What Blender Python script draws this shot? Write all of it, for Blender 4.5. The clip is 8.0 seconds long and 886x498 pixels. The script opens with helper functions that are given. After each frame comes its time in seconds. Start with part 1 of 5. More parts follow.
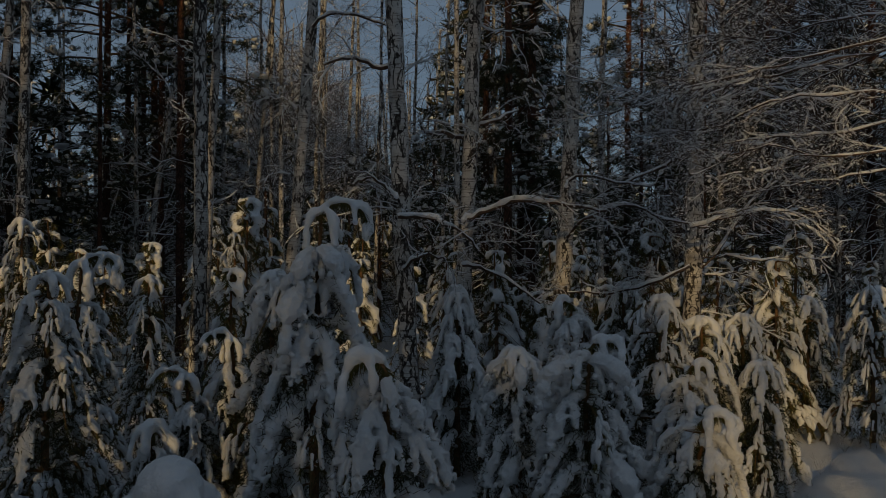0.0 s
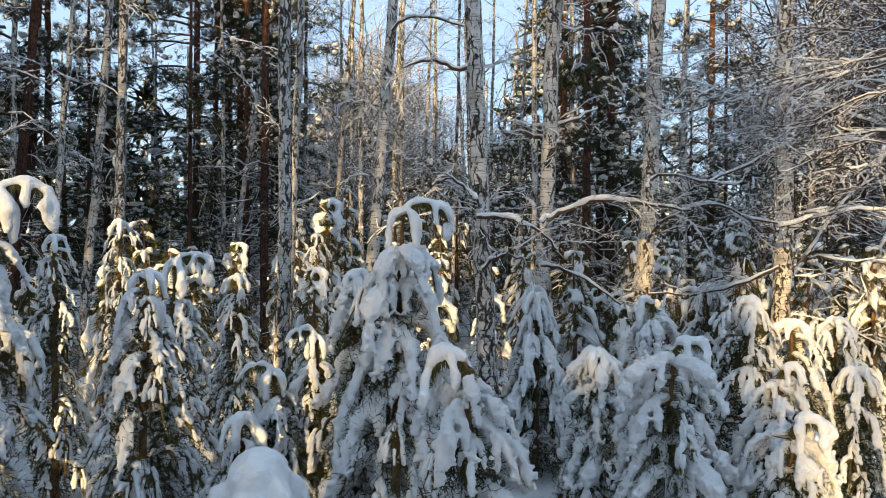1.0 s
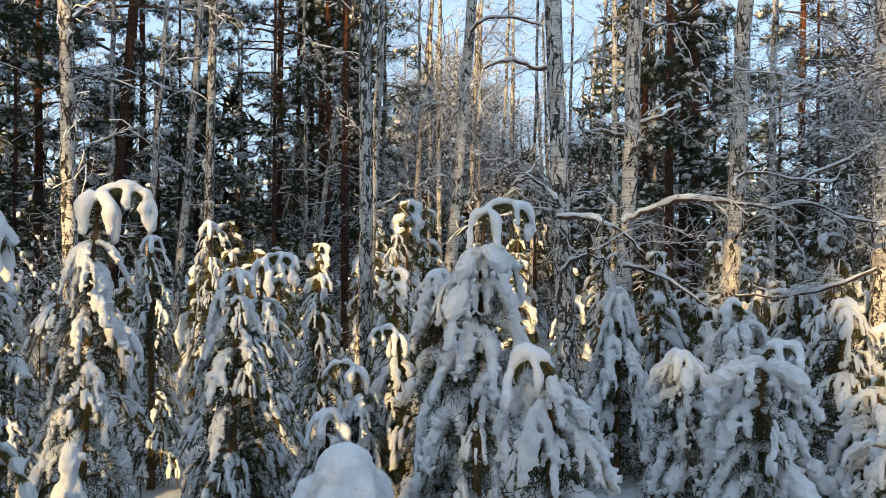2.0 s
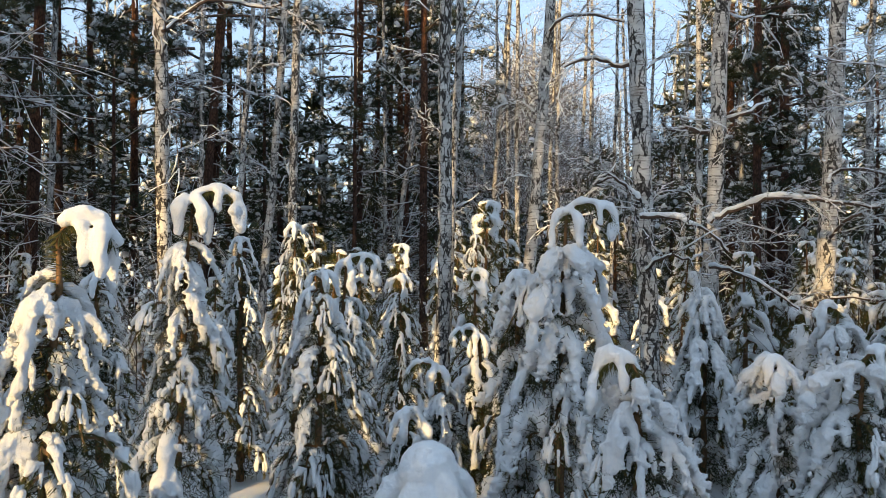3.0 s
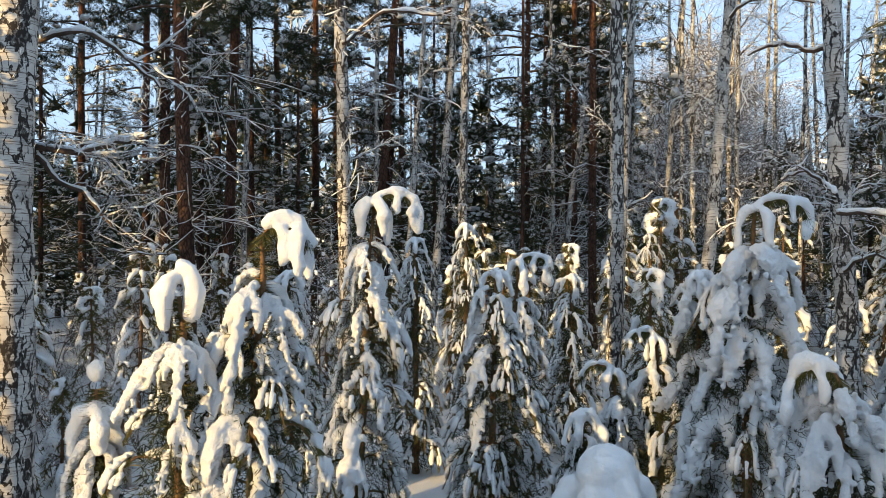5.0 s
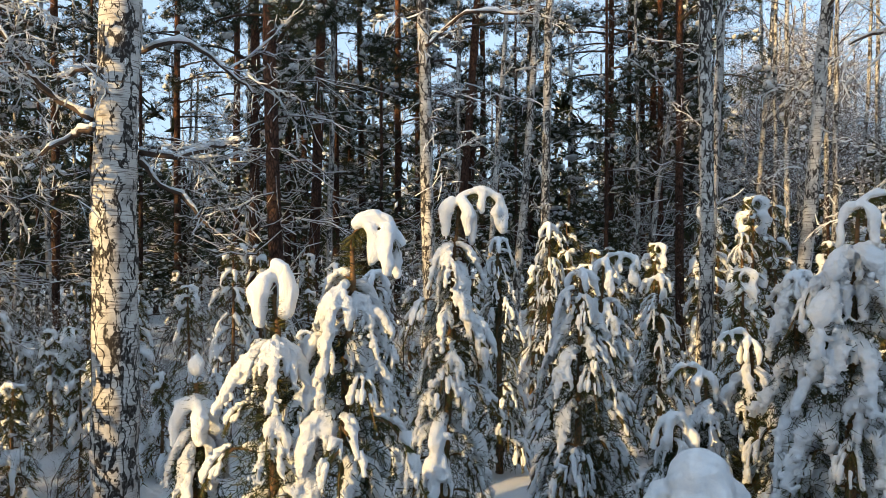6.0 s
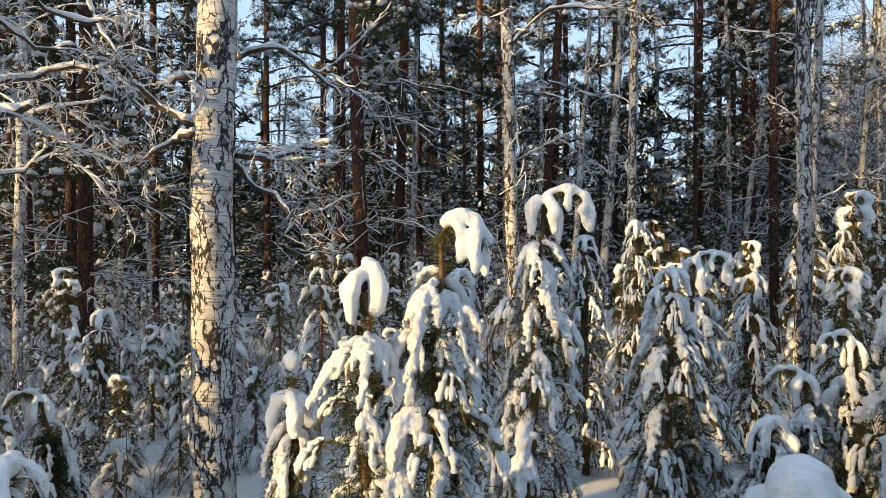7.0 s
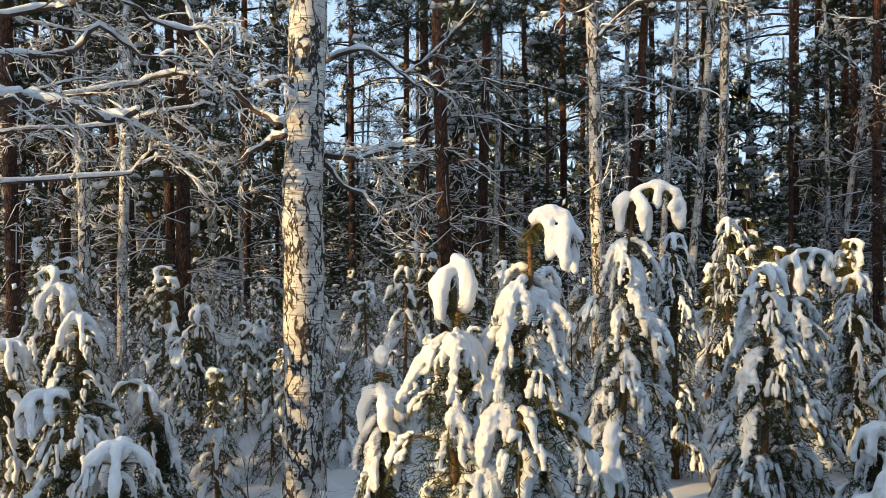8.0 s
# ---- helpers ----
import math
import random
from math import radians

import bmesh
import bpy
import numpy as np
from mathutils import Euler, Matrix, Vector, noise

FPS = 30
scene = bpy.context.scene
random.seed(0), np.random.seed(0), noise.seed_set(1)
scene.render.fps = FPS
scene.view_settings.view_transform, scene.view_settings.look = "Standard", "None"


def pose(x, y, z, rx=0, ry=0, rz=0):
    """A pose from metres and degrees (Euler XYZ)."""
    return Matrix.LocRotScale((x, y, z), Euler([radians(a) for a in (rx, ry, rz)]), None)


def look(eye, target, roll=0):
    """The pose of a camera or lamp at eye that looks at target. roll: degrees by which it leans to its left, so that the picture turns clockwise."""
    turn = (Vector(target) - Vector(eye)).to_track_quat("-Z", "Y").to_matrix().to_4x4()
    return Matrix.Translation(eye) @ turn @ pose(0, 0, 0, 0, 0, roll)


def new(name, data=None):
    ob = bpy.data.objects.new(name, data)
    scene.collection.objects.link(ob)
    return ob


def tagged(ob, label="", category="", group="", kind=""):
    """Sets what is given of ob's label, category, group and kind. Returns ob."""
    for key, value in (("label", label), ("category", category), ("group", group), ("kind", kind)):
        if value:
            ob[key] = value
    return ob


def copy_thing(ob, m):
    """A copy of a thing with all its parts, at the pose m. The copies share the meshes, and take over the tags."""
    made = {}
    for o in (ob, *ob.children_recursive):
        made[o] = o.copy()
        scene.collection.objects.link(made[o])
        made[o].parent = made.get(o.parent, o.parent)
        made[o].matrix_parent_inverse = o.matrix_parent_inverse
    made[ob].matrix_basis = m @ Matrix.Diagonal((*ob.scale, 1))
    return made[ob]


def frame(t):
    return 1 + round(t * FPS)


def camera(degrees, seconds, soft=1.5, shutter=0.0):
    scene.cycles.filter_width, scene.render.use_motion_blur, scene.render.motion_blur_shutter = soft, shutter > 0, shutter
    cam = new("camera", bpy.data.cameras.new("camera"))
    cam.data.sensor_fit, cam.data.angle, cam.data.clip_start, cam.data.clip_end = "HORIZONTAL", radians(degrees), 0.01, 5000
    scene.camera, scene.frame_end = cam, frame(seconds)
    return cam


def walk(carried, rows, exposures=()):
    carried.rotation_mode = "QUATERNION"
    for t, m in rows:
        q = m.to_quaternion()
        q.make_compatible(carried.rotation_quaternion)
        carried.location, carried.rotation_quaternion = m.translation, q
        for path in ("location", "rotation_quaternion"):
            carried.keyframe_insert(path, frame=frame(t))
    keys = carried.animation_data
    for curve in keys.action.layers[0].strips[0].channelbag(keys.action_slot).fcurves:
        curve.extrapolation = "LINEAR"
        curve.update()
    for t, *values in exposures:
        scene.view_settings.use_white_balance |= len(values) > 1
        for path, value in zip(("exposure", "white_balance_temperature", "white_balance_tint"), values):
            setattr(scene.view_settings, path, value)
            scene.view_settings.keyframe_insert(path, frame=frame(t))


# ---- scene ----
# Camera: it hovers beside the track and pans to its left with a small drift.
cam = camera(61.4, 8.0, soft=0.3)
EYE_HEIGHT = 2.2
PATH = [  # seconds, x, y, rise, yaw, pitch, roll
    (0.0, 0.098, 0.092, 0.010, 0.00, -0.17, 0.16), (0.5, 0.085, 0.076, 0.006, 3.08, -0.15, 0.17),
    (1.0, 0.073, 0.062, 0.003, 5.82, -0.13, 0.21), (2.5, 0.035, 0.028, 0.000, 14.64, -0.08, 0.19),
    (3.0, 0.023, 0.018, 0.000, 17.56, -0.08, 0.16), (3.5, 0.011, 0.009, 0.000, 20.77, -0.08, 0.10),
    (4.0, 0.000, 0.000, 0.000, 23.79, -0.08, 0.05), (4.5, -0.011, -0.009, 0.000, 27.05, -0.09, 0.02),
    (6.0, -0.041, -0.041, -0.003, 36.37, -0.09, -0.11), (6.5, -0.050, -0.053, -0.005, 39.60, -0.10, -0.20),
    (7.0, -0.058, -0.068, -0.009, 42.62, -0.11, -0.27), (7.5, -0.065, -0.084, -0.014, 45.86, -0.12, -0.29),
    (8.0, -0.072, -0.102, -0.020, 48.83, -0.13, -0.31)]
walk(cam, [(t, pose(x, y, EYE_HEIGHT + z, 90 + pitch, -roll, yaw)) for t, x, y, z, yaw, pitch, roll in PATH],
     exposures=[(t, 0.90 + stops, 5820, 8) for t, stops in (
         (0, -2.62), (0.1, -1.70), (0.2, -1.25), (0.3, -0.8), (0.4, -0.5), (0.5, -0.22), (0.6, -0.05), (0.7, 0), (8, 0))])

# ---- light: low winter sun from behind, clear sky ----
SUN_AZ, SUN_EL = 165.0, 11.0
world = bpy.data.worlds.new("winter_sky")
scene.world = world
world.use_nodes = True
wn = world.node_tree.nodes
sky = wn.new("ShaderNodeTexSky")
sky.sky_type = "NISHITA"
sky.sun_disc = False
sky.sun_elevation = radians(SUN_EL)
sky.sun_rotation = radians(-SUN_AZ)
sky.altitude = 200
sky.air_density, sky.dust_density, sky.ozone_density = 1.0, 2.5, 2.5
wn["Background"].inputs["Strength"].default_value = 0.14
haze = wn.new("ShaderNodeMix")
haze.data_type = "RGBA"
haze.inputs[0].default_value = 0.75
haze.inputs[7].default_value = (3.05, 3.68, 4.3, 1.0)
world.node_tree.links.new(sky.outputs["Color"], haze.inputs[6])
world.node_tree.links.new(haze.outputs[2], wn["Background"].inputs["Color"])
sun = new("sun", bpy.data.lights.new("sun", "SUN"))
sun.data.energy = 4.9
sun.data.angle = radians(0.6)
sun.data.color = (1.0, 0.64, 0.24)
sun_dir = Vector((-math.sin(radians(SUN_AZ)) * math.cos(radians(SUN_EL)),
                  math.cos(radians(SUN_AZ)) * math.cos(radians(SUN_EL)), math.sin(radians(SUN_EL))))
sun.matrix_world = look(sun_dir * 60, (0, 0, 0))


# ---- materials ----
def material(name, roughness=0.8):
    m = bpy.data.materials.new(name)
    m.use_nodes = True
    nt = m.node_tree
    b = nt.nodes["Principled BSDF"]
    b.inputs["Roughness"].default_value = roughness
    b.inputs["Specular IOR Level"].default_value = 0.2
    return m, nt, b


def coords(nt, scale=(1, 1, 1)):
    tc = nt.nodes.new("ShaderNodeTexCoord")
    mp = nt.nodes.new("ShaderNodeMapping")
    mp.inputs["Scale"].default_value = scale
    nt.links.new(tc.outputs["Object"], mp.inputs["Vector"])
    return mp.outputs["Vector"]


def noise_node(nt, vec, scale, detail=4.0, rough=0.6):
    n = nt.nodes.new("ShaderNodeTexNoise")
    n.inputs["Scale"].default_value = scale
    n.inputs["Detail"].default_value = detail
    n.inputs["Roughness"].default_value = rough
    nt.links.new(vec, n.inputs["Vector"])
    return n.outputs["Fac"]


def ramp(nt, fac, stops):
    r = nt.nodes.new("ShaderNodeValToRGB")
    e = r.color_ramp.elements
    while len(e) < len(stops):
        e.new(0.5)
    for k, (p, c) in zip(e, stops):
        k.position, k.color = p, (*c, 1)
    nt.links.new(fac, r.inputs["Fac"])
    return r.outputs["Color"]


def mix(nt, fac, a, b, mode="MIX"):
    m = nt.nodes.new("ShaderNodeMix")
    m.data_type, m.blend_type = "RGBA", mode
    for value, sock in ((fac, m.inputs[0]), (a, m.inputs[6]), (b, m.inputs[7])):
        if isinstance(value, bpy.types.NodeSocket):
            nt.links.new(value, sock)
        elif isinstance(value, tuple):
            sock.default_value = (*value, 1)
        else:
            sock.default_value = value
    return m.outputs[2]


def bump(nt, b, fac, strength, distance):
    n = nt.nodes.new("ShaderNodeBump")
    n.inputs["Strength"].default_value = strength
    n.inputs["Distance"].default_value = distance
    nt.links.new(fac, n.inputs["Height"])
    nt.links.new(n.outputs["Normal"], b.inputs["Normal"])


def snow_material(name, lump, grain, relief):
    m, nt, b = material(name, 0.7)
    v = coords(nt)
    big = noise_node(nt, v, lump, 3)
    fine = noise_node(nt, v, grain, 5, 0.75)
    nt.links.new(ramp(nt, big, [(0.3, (0.86, 0.875, 0.90)), (0.7, (0.93, 0.93, 0.93))]), b.inputs["Base Color"])
    add = nt.nodes.new("ShaderNodeMath")
    add.operation = "ADD"
    nt.links.new(big, add.inputs[0])
    nt.links.new(fine, add.inputs[1])
    bump(nt, b, add.outputs[0], 0.8, relief)
    b.inputs["Specular IOR Level"].default_value = 0.25
    return m


SNOW = snow_material("snow", 30, 110, 0.018)
SNOW_GROUND = snow_material("snow_cover", 3.5, 40, 0.08)
SNOW_FAR = snow_material("snow_far", 8, 30, 0.06)


def needle_material(name, dark, light, dry):
    m, nt, b = material(name, 0.55)
    info = nt.nodes.new("ShaderNodeNewGeometry")
    c = ramp(nt, info.outputs["Random Per Island"], [(0.0, dark), (0.75, light), (1.0, dry)])
    nt.links.new(c, b.inputs["Base Color"])
    return m


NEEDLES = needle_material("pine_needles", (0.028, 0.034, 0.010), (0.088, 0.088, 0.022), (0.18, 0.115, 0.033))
# darker set: tall and far pines, and inner needles that stand in for shade
NEEDLES_DARK = needle_material("pine_needles_dark", (0.013, 0.019, 0.010), (0.033, 0.042, 0.016), (0.08, 0.062, 0.022))


def birch_bark():
    """White bark with fine cross lines and black cracks that run up the trunk, thicker on some trunks than on others."""
    m, nt, b = material("birch_bark", 0.75)
    v = coords(nt)
    tone = noise_node(nt, v, 6, 5)
    white = ramp(nt, tone, [(0.3, (0.25, 0.225, 0.20)), (0.48, (0.50, 0.475, 0.44)), (0.7, (0.66, 0.64, 0.60))])
    lines = noise_node(nt, coords(nt, (5, 5, 120)), 1.0, 3, 0.6)
    white = mix(nt, ramp(nt, lines, [(0.56, (0, 0, 0)), (0.63, (1, 1, 1))]), white, (0.15, 0.125, 0.105))
    bend = nt.nodes.new("ShaderNodeTexNoise")
    bend.inputs["Scale"].default_value = 7.0
    bend.inputs["Detail"].default_value = 3.0
    nt.links.new(v, bend.inputs["Vector"])
    warp = nt.nodes.new("ShaderNodeVectorMath")
    warp.operation = "MULTIPLY_ADD"
    warp.inputs[1].default_value = (0.16, 0.16, 0.16)
    nt.links.new(bend.outputs["Color"], warp.inputs[0])
    nt.links.new(v, warp.inputs[2])
    stretch = nt.nodes.new("ShaderNodeVectorMath")
    stretch.operation = "MULTIPLY"
    stretch.inputs[1].default_value = (17, 17, 3.8)
    nt.links.new(warp.outputs[0], stretch.inputs[0])
    cells = nt.nodes.new("ShaderNodeTexVoronoi")
    cells.feature = "DISTANCE_TO_EDGE"
    cells.inputs["Scale"].default_value = 1.0
    nt.links.new(stretch.outputs[0], cells.inputs["Vector"])
    info = nt.nodes.new("ShaderNodeObjectInfo")
    width = nt.nodes.new("ShaderNodeMath")  # crack width varies along the trunk and from tree to tree
    width.operation = "MULTIPLY_ADD"
    width.inputs[1].default_value = 0.80
    nt.links.new(noise_node(nt, coords(nt, (9, 9, 3.4)), 1.0, 4, 0.65), width.inputs[0])
    part_of = nt.nodes.new("ShaderNodeMath")
    part_of.operation = "MULTIPLY_ADD"
    part_of.inputs[1].default_value, part_of.inputs[2].default_value = 0.06, -0.375
    nt.links.new(info.outputs["Random"], part_of.inputs[0])
    nt.links.new(part_of.outputs[0], width.inputs[2])
    gap = nt.nodes.new("ShaderNodeMath")
    gap.operation = "SUBTRACT"
    nt.links.new(cells.outputs["Distance"], gap.inputs[0])
    nt.links.new(width.outputs[0], gap.inputs[1])
    crack = ramp(nt, gap.outputs[0], [(0.0, (1, 1, 1)), (0.035, (0, 0, 0))])
    patch = noise_node(nt, coords(nt, (14, 14, 9)), 1.0, 6, 0.66)
    crack = mix(nt, 1.0, crack, ramp(nt, patch, [(0.60, (0, 0, 0)), (0.63, (1, 1, 1))]), "LIGHTEN")
    rough = noise_node(nt, coords(nt, (60, 60, 30)), 1.0, 3, 0.6)
    crack = mix(nt, 1.0, crack, ramp(nt, rough, [(0.34, (0.6, 0.6, 0.6)), (0.5, (1, 1, 1))]), "MULTIPLY")
    nt.links.new(mix(nt, crack, white, (0.026, 0.021, 0.018)), b.inputs["Base Color"])
    bump(nt, b, crack, -0.9, 0.014)
    return m


def pine_bark():
    m, nt, b = material("pine_bark", 0.85)
    plates = nt.nodes.new("ShaderNodeTexVoronoi")
    plates.feature = "DISTANCE_TO_EDGE"
    plates.inputs["Scale"].default_value = 1.0
    nt.links.new(coords(nt, (26, 26, 9)), plates.inputs["Vector"])
    tone = noise_node(nt, coords(nt), 8, 5)
    grey = ramp(nt, tone, [(0.3, (0.040, 0.023, 0.018)), (0.7, (0.115, 0.062, 0.042))])
    orange = ramp(nt, tone, [(0.3, (0.13, 0.050, 0.024)), (0.7, (0.27, 0.115, 0.052))])
    sep = nt.nodes.new("ShaderNodeSeparateXYZ")
    nt.links.new(coords(nt), sep.inputs[0])
    rise = nt.nodes.new("ShaderNodeMapRange")
    rise.inputs["From Min"].default_value, rise.inputs["From Max"].default_value = 3.5, 10.0
    nt.links.new(sep.outputs["Z"], rise.inputs["Value"])
    col = mix(nt, rise.outputs["Result"], grey, orange)
    edge = ramp(nt, plates.outputs["Distance"], [(0.0, (0.22, 0.2, 0.19)), (0.16, (1, 1, 1))])
    nt.links.new(mix(nt, 1.0, col, edge, "MULTIPLY"), b.inputs["Base Color"])
    bump(nt, b, edge, 0.8, 0.015)
    return m


def twig_material(name, a, c, frost):
    """Thin twigs: bark with rime lying on what faces up."""
    m, nt, b = material(name, 0.8)
    tone = noise_node(nt, coords(nt), 9, 3)
    bark = ramp(nt, tone, [(0.3, a), (0.7, c)])
    geo = nt.nodes.new("ShaderNodeNewGeometry")
    sep = nt.nodes.new("ShaderNodeSeparateXYZ")
    nt.links.new(geo.outputs["Normal"], sep.inputs[0])
    add = nt.nodes.new("ShaderNodeMath")
    add.operation = "MULTIPLY_ADD"
    add.inputs[1].default_value, add.inputs[2].default_value = 0.35, frost
    nt.links.new(sep.outputs["Z"], add.inputs[0])
    add2 = nt.nodes.new("ShaderNodeMath")
    add2.operation = "ADD"
    nt.links.new(add.outputs[0], add2.inputs[0])
    nt.links.new(tone, add2.inputs[1])
    mask = ramp(nt, add2.outputs[0], [(0.50, (0, 0, 0)), (0.62, (1, 1, 1))])
    nt.links.new(mix(nt, mask, bark, (0.82, 0.83, 0.85)), b.inputs["Base Color"])
    return m


BIRCH = birch_bark()
PINE = pine_bark()
TWIG = twig_material("twig_bark", (0.040, 0.027, 0.021), (0.11, 0.074, 0.054), -0.35)
TWIG_RIMED = twig_material("rimed_twig", (0.040, 0.028, 0.023), (0.115, 0.082, 0.064), -0.09)
STEM, _nt, _b = material("young_pine_bark", 0.85)
_nt.links.new(ramp(_nt, noise_node(_nt, coords(_nt), 30, 4), [(0.3, (0.07, 0.042, 0.025)), (0.7, (0.23, 0.13, 0.06))]), _b.inputs["Base Color"])
bump(_nt, _b, noise_node(_nt, coords(_nt), 60, 4), 0.6, 0.01)


# ---- mesh tools ----
class Builder:
    """Collects tubes, lumps and needles and turns them into one mesh."""

    def __init__(self):
        self.v, self.f, self.n = [], [], 0

    def add(self, verts, faces):
        self.v.append(np.asarray(verts, float))
        n = self.n
        self.f.extend([tuple(i + n for i in q) for q in faces])
        self.n += len(verts)

    def tube(self, path, radii, sides=6, lump=0.0, rng=None, blunt=False, flat=1.0):
        p = np.asarray(path, float)
        r = np.asarray(radii, float)
        if blunt:  # rounded ends
            for end in (0, -1):
                d = p[end] - p[1 if end == 0 else -2]
                d = d / (np.linalg.norm(d) + 1e-9)
                extra = [(0.55, 0.82), (0.92, 0.40)]
                q = [p[end] + d * r[end] * a for a, _ in extra]
                s = [r[end] * b for _, b in extra]
                if end == 0:
                    p, r = np.vstack([q[::-1], p]), np.concatenate([s[::-1], r])
                else:
                    p, r = np.vstack([p, q]), np.concatenate([r, s])
        n = len(p)
        t = np.gradient(p, axis=0)
        t /= np.linalg.norm(t, axis=1)[:, None] + 1e-9
        ref = np.array([0.0, 0.0, 1.0]) if abs(t[0, 2]) < 0.9 else np.array([1.0, 0.0, 0.0])
        us = np.zeros_like(p)
        u = ref - t[0] * ref.dot(t[0])
        for i in range(n):
            u = u - t[i] * u.dot(t[i])
            u /= np.linalg.norm(u) + 1e-9
            us[i] = u
        ws = np.cross(t, us)
        a = np.arange(sides) * 2 * np.pi / sides
        rr = r[:, None] * np.ones((1, sides))
        if lump and rng is not None:
            k = rng.normal(size=(n, sides))
            k = (k + np.roll(k, 1, 1) + np.roll(k, -1, 1)) / 1.7
            rr = rr * (1 + lump * k)
        v = p[:, None, :] + rr[..., None] * (np.cos(a)[None, :, None] * us[:, None, :] * flat + np.sin(a)[None, :, None] * ws[:, None, :])
        faces = []
        for i in range(n - 1):
            for j in range(sides):
                k = (j + 1) % sides
                faces.append((i * sides + j, i * sides + k, (i + 1) * sides + k, (i + 1) * sides + j))
        if sides > 2:
            faces.append(tuple(range(sides))[::-1])
            faces.append(tuple((n - 1) * sides + j for j in range(sides)))
        self.add(v.reshape(-1, 3), faces)

    def lump(self, c, size, rng, rows=4, sides=7, rough=0.15):
        v, f = [(0, 0, 1.0)], []
        for i in range(1, rows):
            th = np.pi * i / rows
            for j in range(sides):
                ph = 2 * np.pi * (j + 0.5 * (i % 2)) / sides
                v.append((np.sin(th) * np.cos(ph), np.sin(th) * np.sin(ph), np.cos(th)))
        v.append((0, 0, -1.0))
        for j in range(sides):
            f.append((0, 1 + j, 1 + (j + 1) % sides))
            last = 1 + (rows - 2) * sides
            f.append((len(v) - 1, last + (j + 1) % sides, last + j))
        for i in range(rows - 2):
            for j in range(sides):
                a, b = 1 + i * sides + j, 1 + i * sides + (j + 1) % sides
                f.append((a, a + sides, b + sides, b))
        v = np.array(v) * (1 + rough * rng.normal(size=(len(v), 1)))
        self.add(v * np.asarray(size) + np.asarray(c), f)

    def needles(self, centres, ways, length, width, rng):
        """Thin single blades that start at the centres and point along the ways."""
        c, w = np.asarray(centres, float), np.asarray(ways, float)
        w = w / (np.linalg.norm(w, axis=1)[:, None] + 1e-9)
        side = np.cross(w, rng.normal(size=w.shape))
        side /= np.linalg.norm(side, axis=1)[:, None] + 1e-9
        le = length * rng.uniform(0.7, 1.2, (len(c), 1))
        v = np.stack([c - side * width / 2, c + side * width / 2, c + w * le], 1).reshape(-1, 3)
        self.add(v, [(3 * i, 3 * i + 1, 3 * i + 2) for i in range(len(c))])

    def mesh(self, name, mat, smooth=True, second=None, split=0):
        """second: the material of the faces from number split on."""
        me = bpy.data.meshes.new(name)
        me.from_pydata(np.vstack(self.v).tolist() if self.v else [], [], self.f)
        me.materials.append(mat)
        if second:
            me.materials.append(second)
            me.polygons.foreach_set("material_index", [int(i >= split) for i in range(len(me.polygons))])
        me.polygons.foreach_set("use_smooth", [smooth] * len(me.polygons))
        me.update()
        return me


def fused(builder, name, mat, voxel, wobble=0.0):
    """Melts the builder's lumps into one soft skin."""
    raw = builder.mesh(name + "_raw", mat)
    ob = new("melt", raw)
    r = ob.modifiers.new("melt", "REMESH")
    r.mode, r.voxel_size, r.use_smooth_shade = "VOXEL", voxel, True
    s = ob.modifiers.new("soften", "SMOOTH")
    s.factor, s.iterations = 0.5, 1
    me = bpy.data.meshes.new_from_object(ob.evaluated_get(bpy.context.evaluated_depsgraph_get()))
    bpy.data.objects.remove(ob)
    bpy.data.meshes.remove(raw)
    me.name = name
    if not me.materials:
        me.materials.append(mat)
    if wobble:
        co = np.zeros(len(me.vertices) * 3)
        me.vertices.foreach_get("co", co)
        co = co.reshape(-1, 3)
        co += np.array([noise.noise_vector(Vector(c * 12)) + 0.6 * noise.noise_vector(Vector(c * 30)) for c in co]) * wobble
        me.vertices.foreach_set("co", co.ravel())
    me.polygons.foreach_set("use_smooth", [True] * len(me.polygons))
    me.update()
    return me


def part(name, data, parent, m=None, label=""):
    ob = new(name, data)
    ob.parent = parent
    if m is not None:
        ob.matrix_basis = m
    if label:
        ob["label"] = label
    return ob


def thing(name, m, label, category, group=""):
    ob = new(name)
    ob.matrix_basis = m
    ob.empty_display_size = 0.2
    return tagged(ob, label, category, group)


def at(az, d, z=0.0):
    """Plan position by bearing (degrees to the left of the first view) and distance."""
    a = radians(az)
    return Vector((-math.sin(a) * d, math.cos(a) * d, z))


def ground_z(x, y):
    return 0.07 * noise.noise(Vector((x * 0.35, y * 0.35, 0))) + 0.05 * noise.noise(Vector((x * 1.1, y * 1.1, 3)))


# ---- ground and track ----
TRACK_A, TRACK_B = Vector((-9.5, -8.2, 0)), Vector((23, 30, 0))
track_way = (TRACK_B - TRACK_A).normalized()
track_side = Vector((track_way.y, -track_way.x, 0))


def track_offset(x, y):
    d = Vector((x, y, 0)) - Vector((2.85, 6.4, 0))
    return d.dot(track_side)


